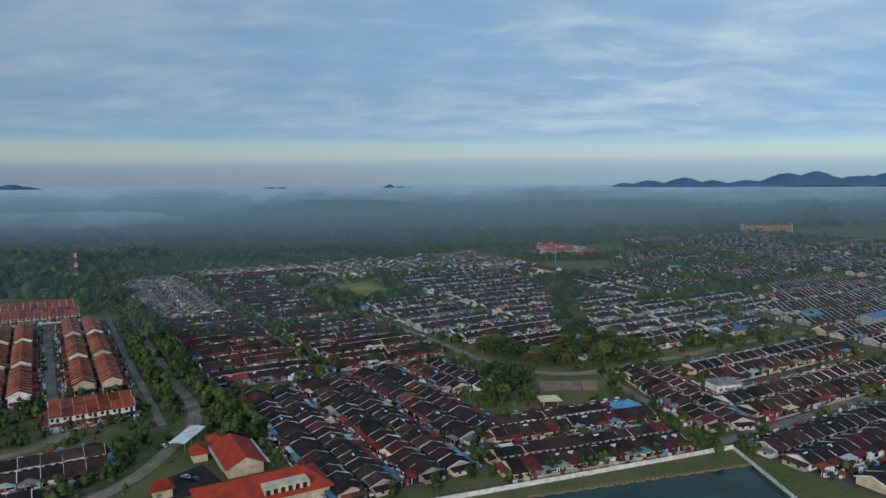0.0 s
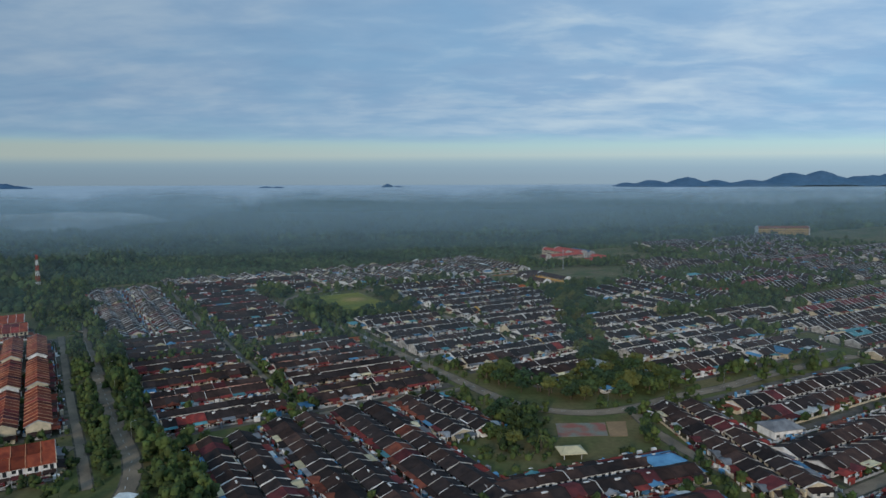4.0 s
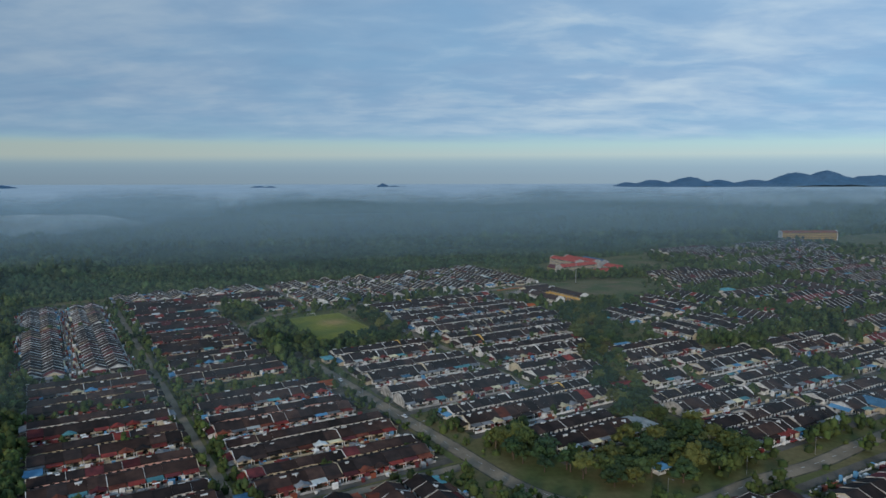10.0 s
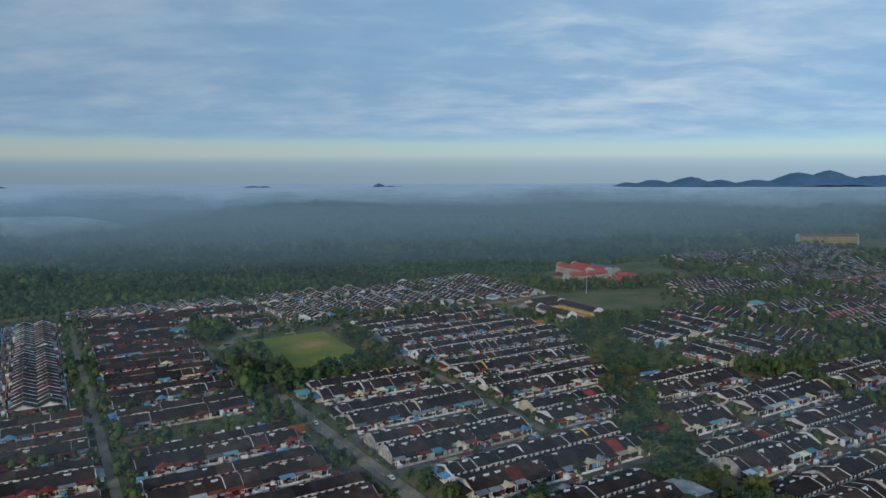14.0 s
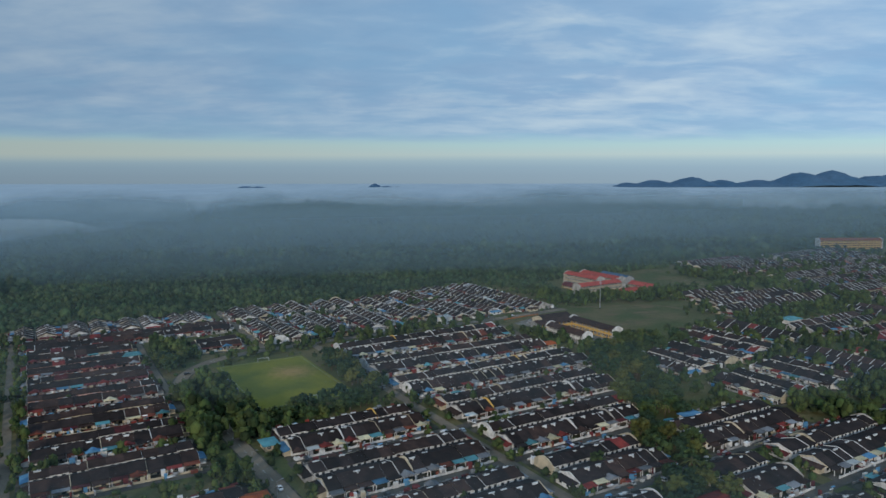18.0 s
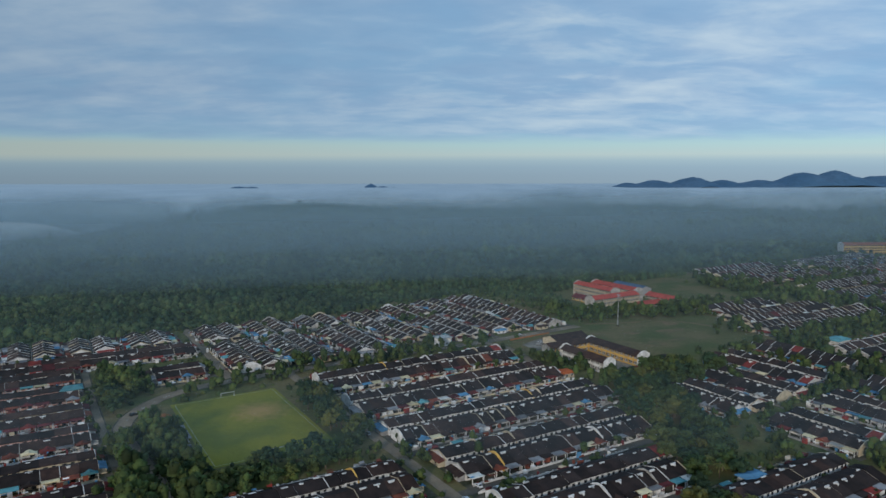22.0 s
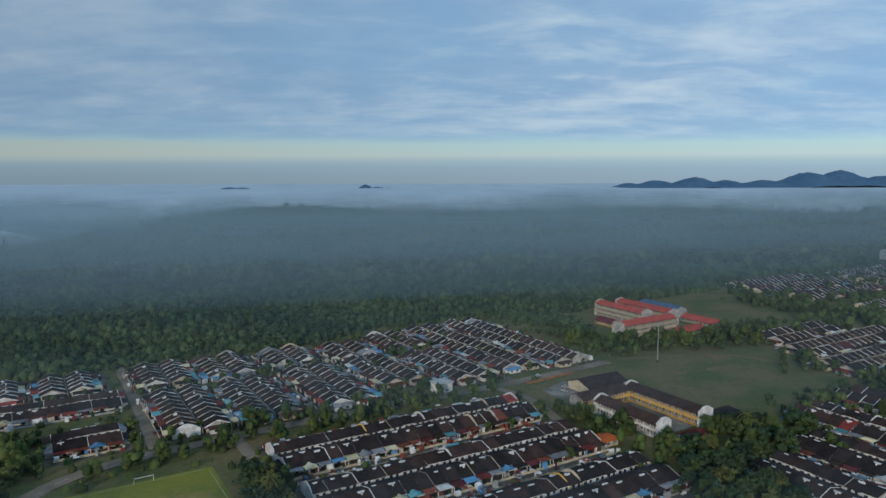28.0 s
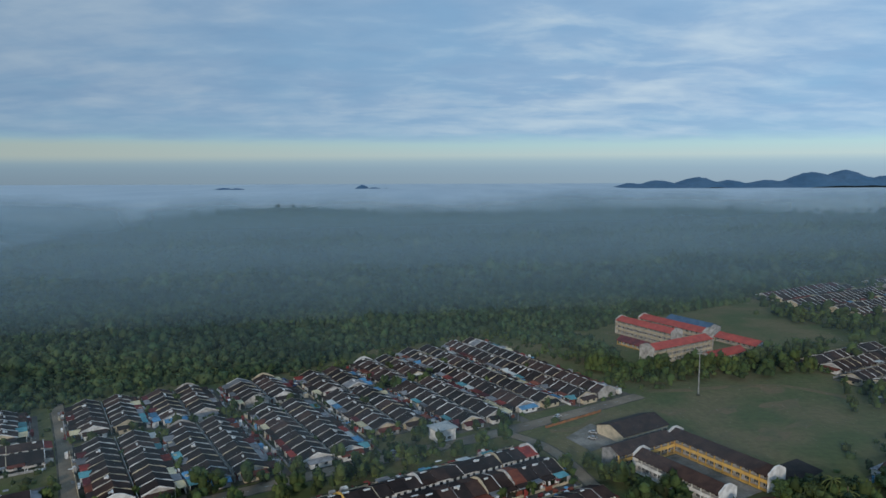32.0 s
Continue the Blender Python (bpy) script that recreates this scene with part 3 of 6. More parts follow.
def terrace(origin, rz, length, style, plain=False, away=False):
    """One row of joined houses. origin: its back corner, rz: the way it runs; the fronts look to its right hand."""
    st = STYLE[style]
    w, d, eave, ridge = st["w"], st["d"], st["eave"], st["ridge"]
    n = max(2, round(length / w))
    back = st.get("back", 0.0)
    vents = Solid()
    root = thing("terrace_row", (origin[0], origin[1], 0.1), rz, st["label"], "terraced houses", "terraced rows of the town")
    cr, sr = math.cos(radians(rz)), math.sin(radians(rz))
    c = (origin[0] + cr * n * w / 2 + sr * (d + 3) / 2, origin[1] + sr * n * w / 2 - cr * (d + 3) / 2)
    BLOCKS.append((c, (n * w / 2 + 0.5, (d + 3) / 2 + 0.5), rz))
    wc = rnd.choice(st["walls"])
    part("wall", body_mesh(w, n, d, eave, ridge, wc, st["storeys"], back), root, wc + " painted walls with small dark windows")
    if plain:
        palette = ["dark", "brown", "maroon", "red", "terracotta", "clay", "grey", "blue", "teal", "cream"]
        s, p = Solid(), Solid()
        main = rnd.choice(st["roofs"])
        for i in range(n):
            c = main if rnd.random() < 0.8 else rnd.choice(st["roofs"] + ["brown", "brown", "maroon", "red"])
            g = gable(w, d, eave, ridge)
            lift, push = rnd.uniform(-0.1, 0.15), rnd.uniform(-0.3, 0.3)
            s.add([(x + w * i, y + push, z + lift) for x, y, z in g.v], g.f, palette.index(c))
            if not away or rnd.random() < 0.2:
                c = palette.index(rnd.choice(["brown", "brown", "maroon", "red", "terracotta", "grey", "dark", "blue", "teal", "cream"]))
                e = rnd.uniform(2.4, 4.2)
                p.profile(w * i + 0.3, w * (i + 1) - 0.3, [(-d + 0.4, 3.0), (-d - e, 2.5), (-d - e, 2.35), (-d + 0.4, 2.85)], c)
        mats = [ROOF[k] for k in palette]
        part("roof", s.make("roof", mats), root)
        if p.v:
            tagged(part("porch_roofs", p.make("porch_roofs", mats), root, "mixed sheet and tile porch roofs"), kind="stuff")
        s = Solid()
        for i in range(n + 1):
            if rnd.random() < 0.15:
                continue
            m, k = -d / 2, (ridge - eave) / (d / 2)
            s.profile(w * i - 0.13, w * i + 0.13, [(0.5, eave + 0.1), (m, ridge + 0.22), (-d - 0.5, eave + 0.1), (-d - 0.5, eave - 0.4), (m, ridge - 0.3), (0.5, eave - 0.4)])
        tagged(part("party_wall", s.make("party_wall", [WALL["white"]]), root), kind="stuff")
        return root
    run = None
    for i in range(n):
        if run not in ("dark", "brown") or rnd.random() < 0.6:
            run = rnd.choice(st["roofs"])
        dz = (0.12 if style in "brlc" else 0.06) * rnd.randint(-1, 2)
        part("house_roof", roof_mesh(w, d, eave, ridge, run, back), root, TINTS[run] if run not in ("dark", "brown") else "", (w * i, rnd.uniform(-0.4, 0.1) if style in "br" else 0, dz))
        if style == "c" and 2 < i < n - 2 and rnd.random() < 0.08:
            gc = rnd.choice(["white", "white", "aged", "cream", "cream", "yellow"])
            part("gable_wall", end_wall_mesh(d, eave, ridge, gc), root, gc + " curved gable between two houses", (w * i, 0, 0))
        elif 0 < i and rnd.random() < st["wall"]:
            part("party_wall", parapet_mesh(d, eave, ridge, st["thick"], st["up"] + 0.05 * rnd.randint(-1, 2), rnd.choice({"o": ["clay"], "b": ["aged", "aged", "white", "grey"], "r": ["aged", "aged", "white", "grey"], "f": ["white", "white", "aged", "aged", "cream"]}.get(style, ["white", "white", "white", "aged", "grey", "cream"])), back), root, "", (w * i, 0, 0))
        if rnd.random() < st["vent"]:
            vx, vy, long = w * (i + rnd.uniform(0.35, 0.65)), -d / 2 - 0.9 * rnd.choice((-1, 1, 1)), rnd.choice((0.7, 1.2, 1.2))
            vents.box(vx - long, vx + long, vy - 0.25, vy + 0.25, ridge - 0.6, ridge + 0.1)
            vents.box(vx - long - 0.2, vx + long + 0.2, vy - 0.38, vy + 0.38, ridge + 0.1, ridge + 0.2)
            if long > 1 and rnd.random() < 0.6:
                vents.box(vx - 0.25, vx + 0.25, vy - 1.3, vy + 0.3, ridge - 0.7, ridge + 0.15)
        pc = rnd.choice(st["porches"])
        if away and rnd.random() < 0.88:
            continue
        part("porch_roof", porch_mesh(w, st["porch"] - 0.8 * rnd.randint(0, 1), pc, rnd.choice((0, 0, 1, 2))), root, "porch under a " + TINTS[pc] if rnd.random() < 0.5 else "", (w * i, -d + 0.3, 0))
    if vents.v:
        tagged(part("roof_vents", vents.make("roof_vents", [WALL["white"]]), root, "small white roof vents and chimneys"), kind="stuff")
    for x in (0.0, n * w):
        if rnd.random() < {"c": 0.24, "f": 0.16, "t": 0.2}.get(style, 0.0):
            wc = rnd.choice(["white", "white", "white", "cream", "aged", "aged"])
            part("end_wall", end_wall_mesh(d, eave, ridge, wc), root, wc + " curved end gable", (x, 0, 0))
        else:
            rc = rnd.choice(["dark", "brown", "maroon", "red", "grey", "blue", "terracotta", "brown", "dark"])
            ob = part("side_extension", side_mesh(d, eave, ridge, rc, rnd.choice(["grey", "cream", "white"])), root, "lean-to under a " + TINTS[rc], (x, 0 if x else -d, 0), 0 if x else 180)
        ENDS.append((origin[0] + cr * (x + (5.5 if x else -5.5)) + sr * d * 0.6, origin[1] + sr * (x + (5.5 if x else -5.5)) - cr * d * 0.6))
    part("front_fence", fence_mesh(n * w, rnd.choice(["white", "cream", "grey"])), root, "", (0, -d - st["porch"] - 0.9, 0))
    return root


def pair_u(lane, lo, hi, style, gap=1.6, plain=False):
    """Two rows back to back along the streets, with a narrow lane between them at b = lane."""
    n = max(2, round((hi - lo) / STYLE[style]["w"]))
    hi = lo + n * STYLE[style]["w"]
    terrace(town(lo, lane - gap), 30, hi - lo, style, plain)
    terrace(town(hi, lane + gap), 210, hi - lo, style, plain, True)


def lane_wall(p, q):
    """The pale wall along a back lane."""
    rz = math.degrees(math.atan2(q.y - p.y, q.x - p.x))
    length = (q - p).length
    root = thing("lane_wall", (p.x, p.y, 0.0), rz, "pale rendered wall along a narrow back lane", "wall", "walls of the back lanes")
    n = max(1, round(length / 14.8))
    me = once(("lane", round(length / n, 2)), lambda: lane_panel(length / n))
    for i in range(n):
        part("wall_panel", me, root, "", (length / n * i, 0, 0))


def lane_panel(w):
    s = Solid()
    s.box(0.02, w - 0.02, -0.1, 0.1, 0.0, 2.9)
    s.box(0.0, 0.3, -0.16, 0.16, 0.0, 3.1)
    return s.make("wall_panel", [WALL["aged"]])


def pair_v(lane, lo, hi, style, gap=1.6, plain=False):
    """The same across the streets, with the lane at a = lane."""
    n = max(2, round((hi - lo) / STYLE[style]["w"]))
    hi = lo + n * STYLE[style]["w"]
    terrace(town(lane - gap, hi), -60, hi - lo, style, plain)
    terrace(town(lane + gap, lo), 120, hi - lo, style, plain)


def yard(a0, a1, b0, b1, k=[0]):
    k[0] += 1
    slab("pavement", [town(a0, b0), town(a1, b0), town(a1, b1), town(a0, b1)], -0.2, 0.03 + 0.002 * (k[0] % 5), CONCRETE, "stained concrete yards and drains between the houses", "pavement")


def street(p, q, width=5.0):
    p, q = town(*p), town(*q)
    ROADS.append(([(p.x, p.y), (q.x, q.y)], width))
    ribbon("road", [p, q], width, 0.10 + 0.003 * (len(ROADS) % 8), STREET, "narrow asphalt street between rows of houses")


# centre, beside the main road
for lane, spans in ((407, [(290, 342)]), (452, [(272, 368)]), (497, [(259, 333), (349, 399)]), (542.5, [(261, 333), (350, 430)]), (588, [(262, 333), (352, 455)]), (632, [(347, 476)]), (676.5, [(347, 476)]), (721, [(347, 476)])):
    for lo, hi in spans:
        pair_u(lane, lo, hi, "c")
        yard(lo - 3, hi + 3, lane - 23, lane + 23)
    for b in (lane - 22.4,):
        street((spans[0][0] - 4, b), (spans[-1][1] + 3, b))
# across the tree belt
for lane, spans in ((368, [(366, 440), (455, 520)]), (411, [(377, 432), (447, 508), (532, 600)]), (456, [(400, 434), (448, 516), (536, 600)]), (498, [(426, 497)])):
    for lo, hi in spans:
        pair_u(lane, lo, hi, "c")
        yard(lo - 3, hi + 3, lane - 22, lane + 22)
    street((spans[0][0] - 2, lane - 21.5), (spans[-1][1] + 6, lane - 21.5))
# left of the main road
for k, lane in enumerate((430, 466, 502, 538, 574, 607)):
    pair_u(lane, 84, 146, "l", 1.2)
    yard(80, 150, lane - 18, lane + 18)
    street((80, lane - 18), (150, lane - 18), 5)
    if k < 4:
        pair_u(lane, 162, 240 - 3 * k, "l", 1.2)
        yard(157, 246, lane - 18, lane + 18)
        street((157, lane - 18), (246, lane - 18), 5)
for lane in (596, 632, 668, 704, 740, 776, 812):
    pair_u(lane, 162, 226, "l", 1.2)
    yard(157, 230, lane - 18, lane + 18)
    street((157, lane - 18), (230, lane - 18), 5)
pair_u(788, 266, 296, "l", 1.2)
yard(262, 300, 768, 808)
pair_u(842, 160, 297, "l", 1.2)
yard(157, 300, 826, 858)
for lane in (92, 127.5):
    for lo, hi in ((634, 770), (778, 872)):
        pair_v(lane, lo, hi, "g", 0.6)
yard(80, 140, 640, 900)
# beyond the north road
for lane, spans in ((168, [(868, 908)]), (204, [(864, 905)]), (240, [(864, 903)]), (277, [(864, 901)]), (328, [(772, 842), (854, 900)]), (363.5, [(772, 842), (852, 900)]), (405, [(770, 842), (856, 894)]), (445.5, [(786, 842), (850, 887)]), (484, [(772, 842), (850, 894)]), (520, [(776, 899)]), (556, [(770, 900)])):
    for lo, hi in spans:
        pair_v(lane, lo, hi, "f", 1.4)
        lane_wall(town(lane, lo), town(lane, hi))
        yard(lane - 18, lane + 18, lo - 4, hi + 4)
    if lane != 328:
        street((lane + 19.5, spans[0][0] - 8), (lane + 19.5, spans[-1][1]), 4.6)
# nearest blocks
for lane, lo, hi in ((107, 246, 394), (143, 246, 398), (179, 272, 398), (214, 338, 396)):
    pair_v(lane, lo, hi, "b", 1.0)
    yard(lane - 18, lane + 18, lo - 3, hi + 3)
    street((lane + 18, lo), (lane + 18, hi + 8), 3.4)


def pair_free(p, q, style, gap=1.4):
    """Two rows back to back along a lane between two places of the world."""
    p, q = Vector((*p, 0)), Vector((*q, 0))
    d = (q - p).normalized()
    nrm = Vector((-d.y, d.x, 0))
    rz = math.degrees(math.atan2(d.y, d.x))
    n = max(2, round((q - p).length / STYLE[style]["w"]))
    q = p + d * n * STYLE[style]["w"]
    terrace(p - nrm * gap, rz, (q - p).length, style)
    terrace(q + nrm * gap, rz + 180, (q - p).length, style)
    slab("pavement", [(p - nrm * 18 - d * 3).to_tuple(), (q - nrm * 18 + d * 3).to_tuple(), (q + nrm * 18 + d * 3).to_tuple(), (p + nrm * 18 - d * 3).to_tuple()], -0.2, 0.045, CONCRETE, "stained concrete yards between the houses", "pavement")


pair_free((20, 331), (106, 363.5), "l")
pair_free((24, 294), (112, 326.5), "l")
pair_free((127, 438), (142, 340), "b")
for lane, lo, hi in ((291, 352, 500), (238, 318, 470), (185, 280, 400), (140, 285, 380)):
    pair_u(lane, lo, hi, "r", 1.6, lane < 150)
    yard(lo - 3, hi + 3, lane - 24, lane + 24)
    street((lo, lane + 26.5), (hi, lane + 26.5), 4.5)
for lane, lo, hi in ((521, 566, 612), (560, 566, 615), (598, 572, 640), (642, 580, 642), (527, 505, 549), (574, 505, 552), (618, 502, 556)):
    pair_v(lane, lo, hi, "t" if lane > 600 else "c", 1.6, lane > 600)
    yard(lane - 18, lane + 18, lo - 3, hi + 3)
for lane, lo, hi in ((739, 712, 790), (706, 700, 822), (673, 682, 838)):
    pair_u(lane, lo, hi, "t", 1.2)
    yard(lo - 3, hi + 3, lane - 17, lane + 17)
# far quarters
for lane, lo, hi in ((463, 660, 790), (425, 610, 790), (388, 560, 780), (350, 540, 780), (310, 520, 760), (270, 520, 760), (600, 675, 764), (562, 690, 790), (524, 690, 800),
                     (820, 885, 1010), (856, 880, 1010), (892, 890, 1010), (640, 860, 1010), (680, 870, 1040), (720, 870, 1080), (760, 890, 1100), (600, 850, 1000), (560, 850, 1000), (520, 850, 1000),
                     (800, 1040, 1180), (840, 1040, 1200), (880, 1050, 1220), (640, 1040, 1200), (600, 1030, 1200), (680, 1070, 1240), (470, 840, 1000), (430, 830, 1000), (380, 830, 1000)):
    pair_u(lane, lo, hi, "t", 1.4, True)
    yard(lo - 4, hi + 4, lane - 19, lane + 19)
pair_v(800, 526, 626, "r", 1.4, True)
# orange-roofed quarter beyond the dual road
for lane, lo, hi in ((24, 444, 660), (-23, 440, 660), (-70, 440, 660)):
    for k in range(3):
        pair_v(lane, lo + k * 72, lo + k * 72 + 63, "o", 1.6, lane < -50)
    yard(lane - 23, lane + 23, lo - 4, hi + 6)
for lane, lo, hi in ((690, -60, 26), (730, -80, 20), (405, -2, 38)):
    pair_u(lane, lo, hi, "o", 1.6, lane > 700)
    yard(lo - 4, hi + 4, lane - 20, lane + 20)
pair_u(337, -40, 16, "b")
pair_u(300, -60, -6, "b")
yard(-60, 20, 280, 360)


# things that crowd the yards, past counting
def yard_clutter():
    s, r = Solid(), random.Random(8)
    for (cx, cy), (hx, hy), rz in list(BLOCKS):
        c, q = math.cos(radians(rz)), math.sin(radians(rz))
        if math.hypot(cx - 20, cy - 560) > 480:
            continue
        near = cy < 470
        for k in range(int(hx * (1.7 if near else 1.1))):
            lx = r.uniform(-hx, hx)
            front = r.random() < 0.8
            ly = -hy - r.uniform(-1.6, 3.4) if front else hy - r.uniform(-0.4, 1.0)
            w, d, h = r.uniform(0.5, 3.0), r.uniform(0.4, 1.8), r.uniform(0.8, 3.0)
            x, y = cx + lx * c - ly * q, cy + lx * q + ly * c
            z0 = 0.0 if r.random() < 0.6 else h - 0.12
            pts = [(-w, -d), (w, -d), (w, d), (-w, d)]
            base = [(x + a * c * 0.5 - b * q * 0.5, y + a * q * 0.5 + b * c * 0.5) for a, b in pts]
            tilt = r.uniform(-0.2, 0.2)
            s.add([(u, v, z0) for u, v in base] + [(u, v, h + (tilt if i < 2 else -tilt)) for i, (u, v) in enumerate(base)],
                  [(4, 5, 6, 7), (0, 1, 5, 4), (1, 2, 6, 5), (2, 3, 7, 6), (3, 0, 4, 7)], r.choice((0, 0, 0, 1, 2, 2, 3, 4, 5, 6, 7, 7)))
    me = s.make("yard_clutter", [WALL["white"], WALL["cream"], ROOF["terracotta"], ROOF["red"], ROOF["blue"], ROOF["grey"], WALL["grey"], ROOF["maroon"]])
    tagged(new("yard_clutter", me), "awnings, water tanks and sheds crowding the yards", "clutter", "", "stuff")


yard_clutter()
# ---------------- landmarks ----------------


def block(name, p0, rz, length, depth, storeys, wall, roof, label, category="school", sh=3.5, rise_=2.6, gallery=True, ends="white", white_end=True, far=False):
    """A long gabled building: walls, each floor's open gallery with columns, windows, end gables, roof. p0: its back corner; fronts look to its right hand."""
    root = thing(name, (p0[0], p0[1], 0.0), rz, label, category)
    h, m = storeys * sh, -depth / 2
    cr, sr = math.cos(radians(rz)), math.sin(radians(rz))
    BLOCKS.append(((p0[0] + cr * length / 2 + sr * depth / 2, p0[1] + sr * length / 2 - cr * depth / 2), (length / 2 + 1, depth / 2 + 1), rz))
    s = Solid()
    s.profile(0.2, length - 0.2, [(-0.2, 0), (-0.2, h), (m, h + rise_ - 0.4), (-depth + (2.2 if gallery else 0.2), h), (-depth + (2.2 if gallery else 0.2), 0)])
    # behind a near gallery the wall is grey: the gallery's shade as colour
    part("wall", s.make("wall", [WALL["grey" if gallery and not far else wall]]), root)
    s = gable(length, depth, h, h + rise_, 0.7, 0.25)
    part("roof", s.make("roof", [ROOF[roof]]), root, TINTS[roof])
    bays = max(2, round(length / 4.2))
    bw = length / bays
    win = once(("win", round(bw, 2)), lambda: window_mesh(bw * 0.74))
    for f in range(storeys):
        if gallery:
            s = Solid()
            s.box(0.1, length - 0.1, -depth + 0.05, -depth + 2.2, f * sh - (0.25 if f else 0.0), f * sh + 0.02)
            s.box(0.1, length - 0.1, -depth, -depth + 0.14, f * sh + 0.02, f * sh + (1.15 if f else 0.15))
            part("gallery", s.make("gallery", [WALL[wall]]), root, wall + " painted gallery parapet")
        if far:
            s = Solid()
            for i in range(bays):
                s.box(bw * (i + 0.14), bw * (i + 0.86), -depth + (2.1 if gallery else 0.1), -depth + (2.3 if gallery else 0.3), f * sh + 0.9, f * sh + 2.3)
            tagged(part("window_band", s.make("window_band", [GLASS]), root), kind="stuff")
            continue
        for i in range(bays):
            part("window", win, root, "", (bw * (i + 0.5), -depth + (2.2 if gallery else 0.2) - 0.02, f * sh + 0.9))
    if gallery and not far:
        col = once(("col", round(h, 1), wall), lambda: column_mesh(h, wall))
        for i in range(bays + 1):
            part("column", col, root, "", (min(max(bw * i, 0.25), length - 0.25), -depth + 0.25, 0))
    if white_end:
        for x in (0.0, length):
            s = Solid()
            s.profile(x - 0.25, x + 0.25, [(0.5, 0), (0.5, h + 0.7), (m + 1.5, h + rise_ + 0.6), (m - 1.5, h + rise_ + 0.6), (-depth - 0.4, h + 0.7), (-depth - 0.4, 0)])
            part("end_gable", s.make("end_gable", [WALL[ends]]), root, ends + " end gable")
    return root


def window_mesh(w):
    s = Solid()
    s.box(-w / 2, w / 2, -0.03, 0.04, 0.0, 1.35, 1)
    for x in (-w / 2, -w / 6, w / 6, w / 2):
        s.box(x - 0.05, x + 0.05, -0.07, 0.07, 0.0, 1.35)
    s.box(-w / 2 - 0.1, w / 2 + 0.1, -0.1, 0.1, -0.1, 0.0)
    s.box(-w / 2 - 0.1, w / 2 + 0.1, -0.1, 0.1, 1.35, 1.45)
    return s.make("window", [WALL["white"], GLASS])


def column_mesh(h, wall):
    s = Solid()
    s.box(-0.18, 0.18, -0.18, 0.18, 0, h)
    return s.make("column", [WALL[wall]])


# yellow school round a court
block("school_block", town(544.5, 704), -60, 49, 10, 2, "yellow", "brown", "two-storey yellow school wing with open galleries and a brown roof", rise_=2.2)
block("school_block", town(514.5, 696), -60, 41, 9, 2, "white", "brown", "two-storey school wing with white galleries and a brown roof", rise_=2.2)
block("school_block", town(500, 709), 30, 34, 10, 2, "yellow", "brown", "yellow school wing closing the court under a brown roof", rise_=2.2, white_end=False)
block("school_hall", town(522, 735), 30, 30, 17, 1, "cream", "brown", "low school hall under a broad dark brown roof", "hall", 4.0, 3.0, False, white_end=False)
slab("court_paving", [town(515, 657), town(534, 657), town(534, 698), town(515, 698)], 0.0, 0.12, PALE, "stained pale concrete school court", "yard")
BLOCKS.append((tuple(town(520, 638)[:2]), (10, 12), 30))
block("hut", town(510.5, 650), 30, 14, 9, 1, "white", "red", "small hut with a red roof beside the school", "hut", 3.0, 1.8, False, white_end=False)
# white and red school further off
block("school_block", town(686, 874), -60, 52, 11, 3, "cream", "rose", "three-storey cream school block with a faded red roof", rise_=2.2, ends="aged")
block("school_block", town(706, 870), -60, 58, 11, 3, "cream", "rose", "three-storey cream school block with a faded red roof", rise_=2.2, ends="aged")
block("school_block", town(631, 809), 30, 56, 11, 3, "cream", "rose", "three-storey cream school block with a faded red roof", rise_=2.2, ends="aged")
block("school_block", town(729, 820), -60, 34, 11, 1, "cream", "rose", "low school building with a red roof", white_end=False)
block("school_block", town(668, 792), 30, 34, 9, 1, "cream", "rose", "low school canteen with a red roof", white_end=False)
block("school_hall", town(736, 868), -60, 40, 16, 2, "grey", "slate", "school sports hall under a dull blue metal roof", "hall", 3.3, 3, False, white_end=False)
block("school_block", town(660, 850), -60, 26, 8, 1, "yellow", "maroon", "low yellow school building beside the courtyard", white_end=False)
block("apartment_building", (602, 1414), 0, 98, 14, 4, "yellow", "orange", "long cream-yellow building with an orange roof far behind the houses", "building", far=True)

# sports field
slab("pitch", [town(266, 639.5), town(323, 639.5), town(323, 733), town(266, 733)], 0.0, 0.06, PITCH, "mown green football pitch", "pitch")


def goal(p, rz):
    root = thing("goal", (p[0], p[1], 0.06), rz, "white football goal frame on the pitch", "goal", "goals of the pitch")
    s = Solid()
    for x in (-3.6, 3.6):
        s.tube(x, 0, 0, 2.4, 0.09, 0.09, 6)
        part("goalpost", s.make("goalpost", [WALL["white"]]), root)
        s = Solid()
    s.box(-3.7, 3.7, -0.09, 0.09, 2.36, 2.54)
    part("crossbar", s.make("crossbar", [WALL["white"]]), root)


goal(town(296, 731), 30)
goal(town(296, 641.5), 30)
s = Solid()
for a0, b0, a1, b1 in ((268, 641, 268.3, 731), (321, 641, 321.3, 731), (268, 641, 321, 641.3), (268, 731, 321, 731.3)):
    q = [town(a, b, 0.075) for a, b in ((a0, b0), (a1, b0), (a1, b1), (a0, b1))]
    s.add(q, [(0, 1, 2, 3)])
tagged(new("pitch_marking", s.make("pitch_marking", [CHALK])), "faded white touchlines of the pitch", "marking", "", "structure")


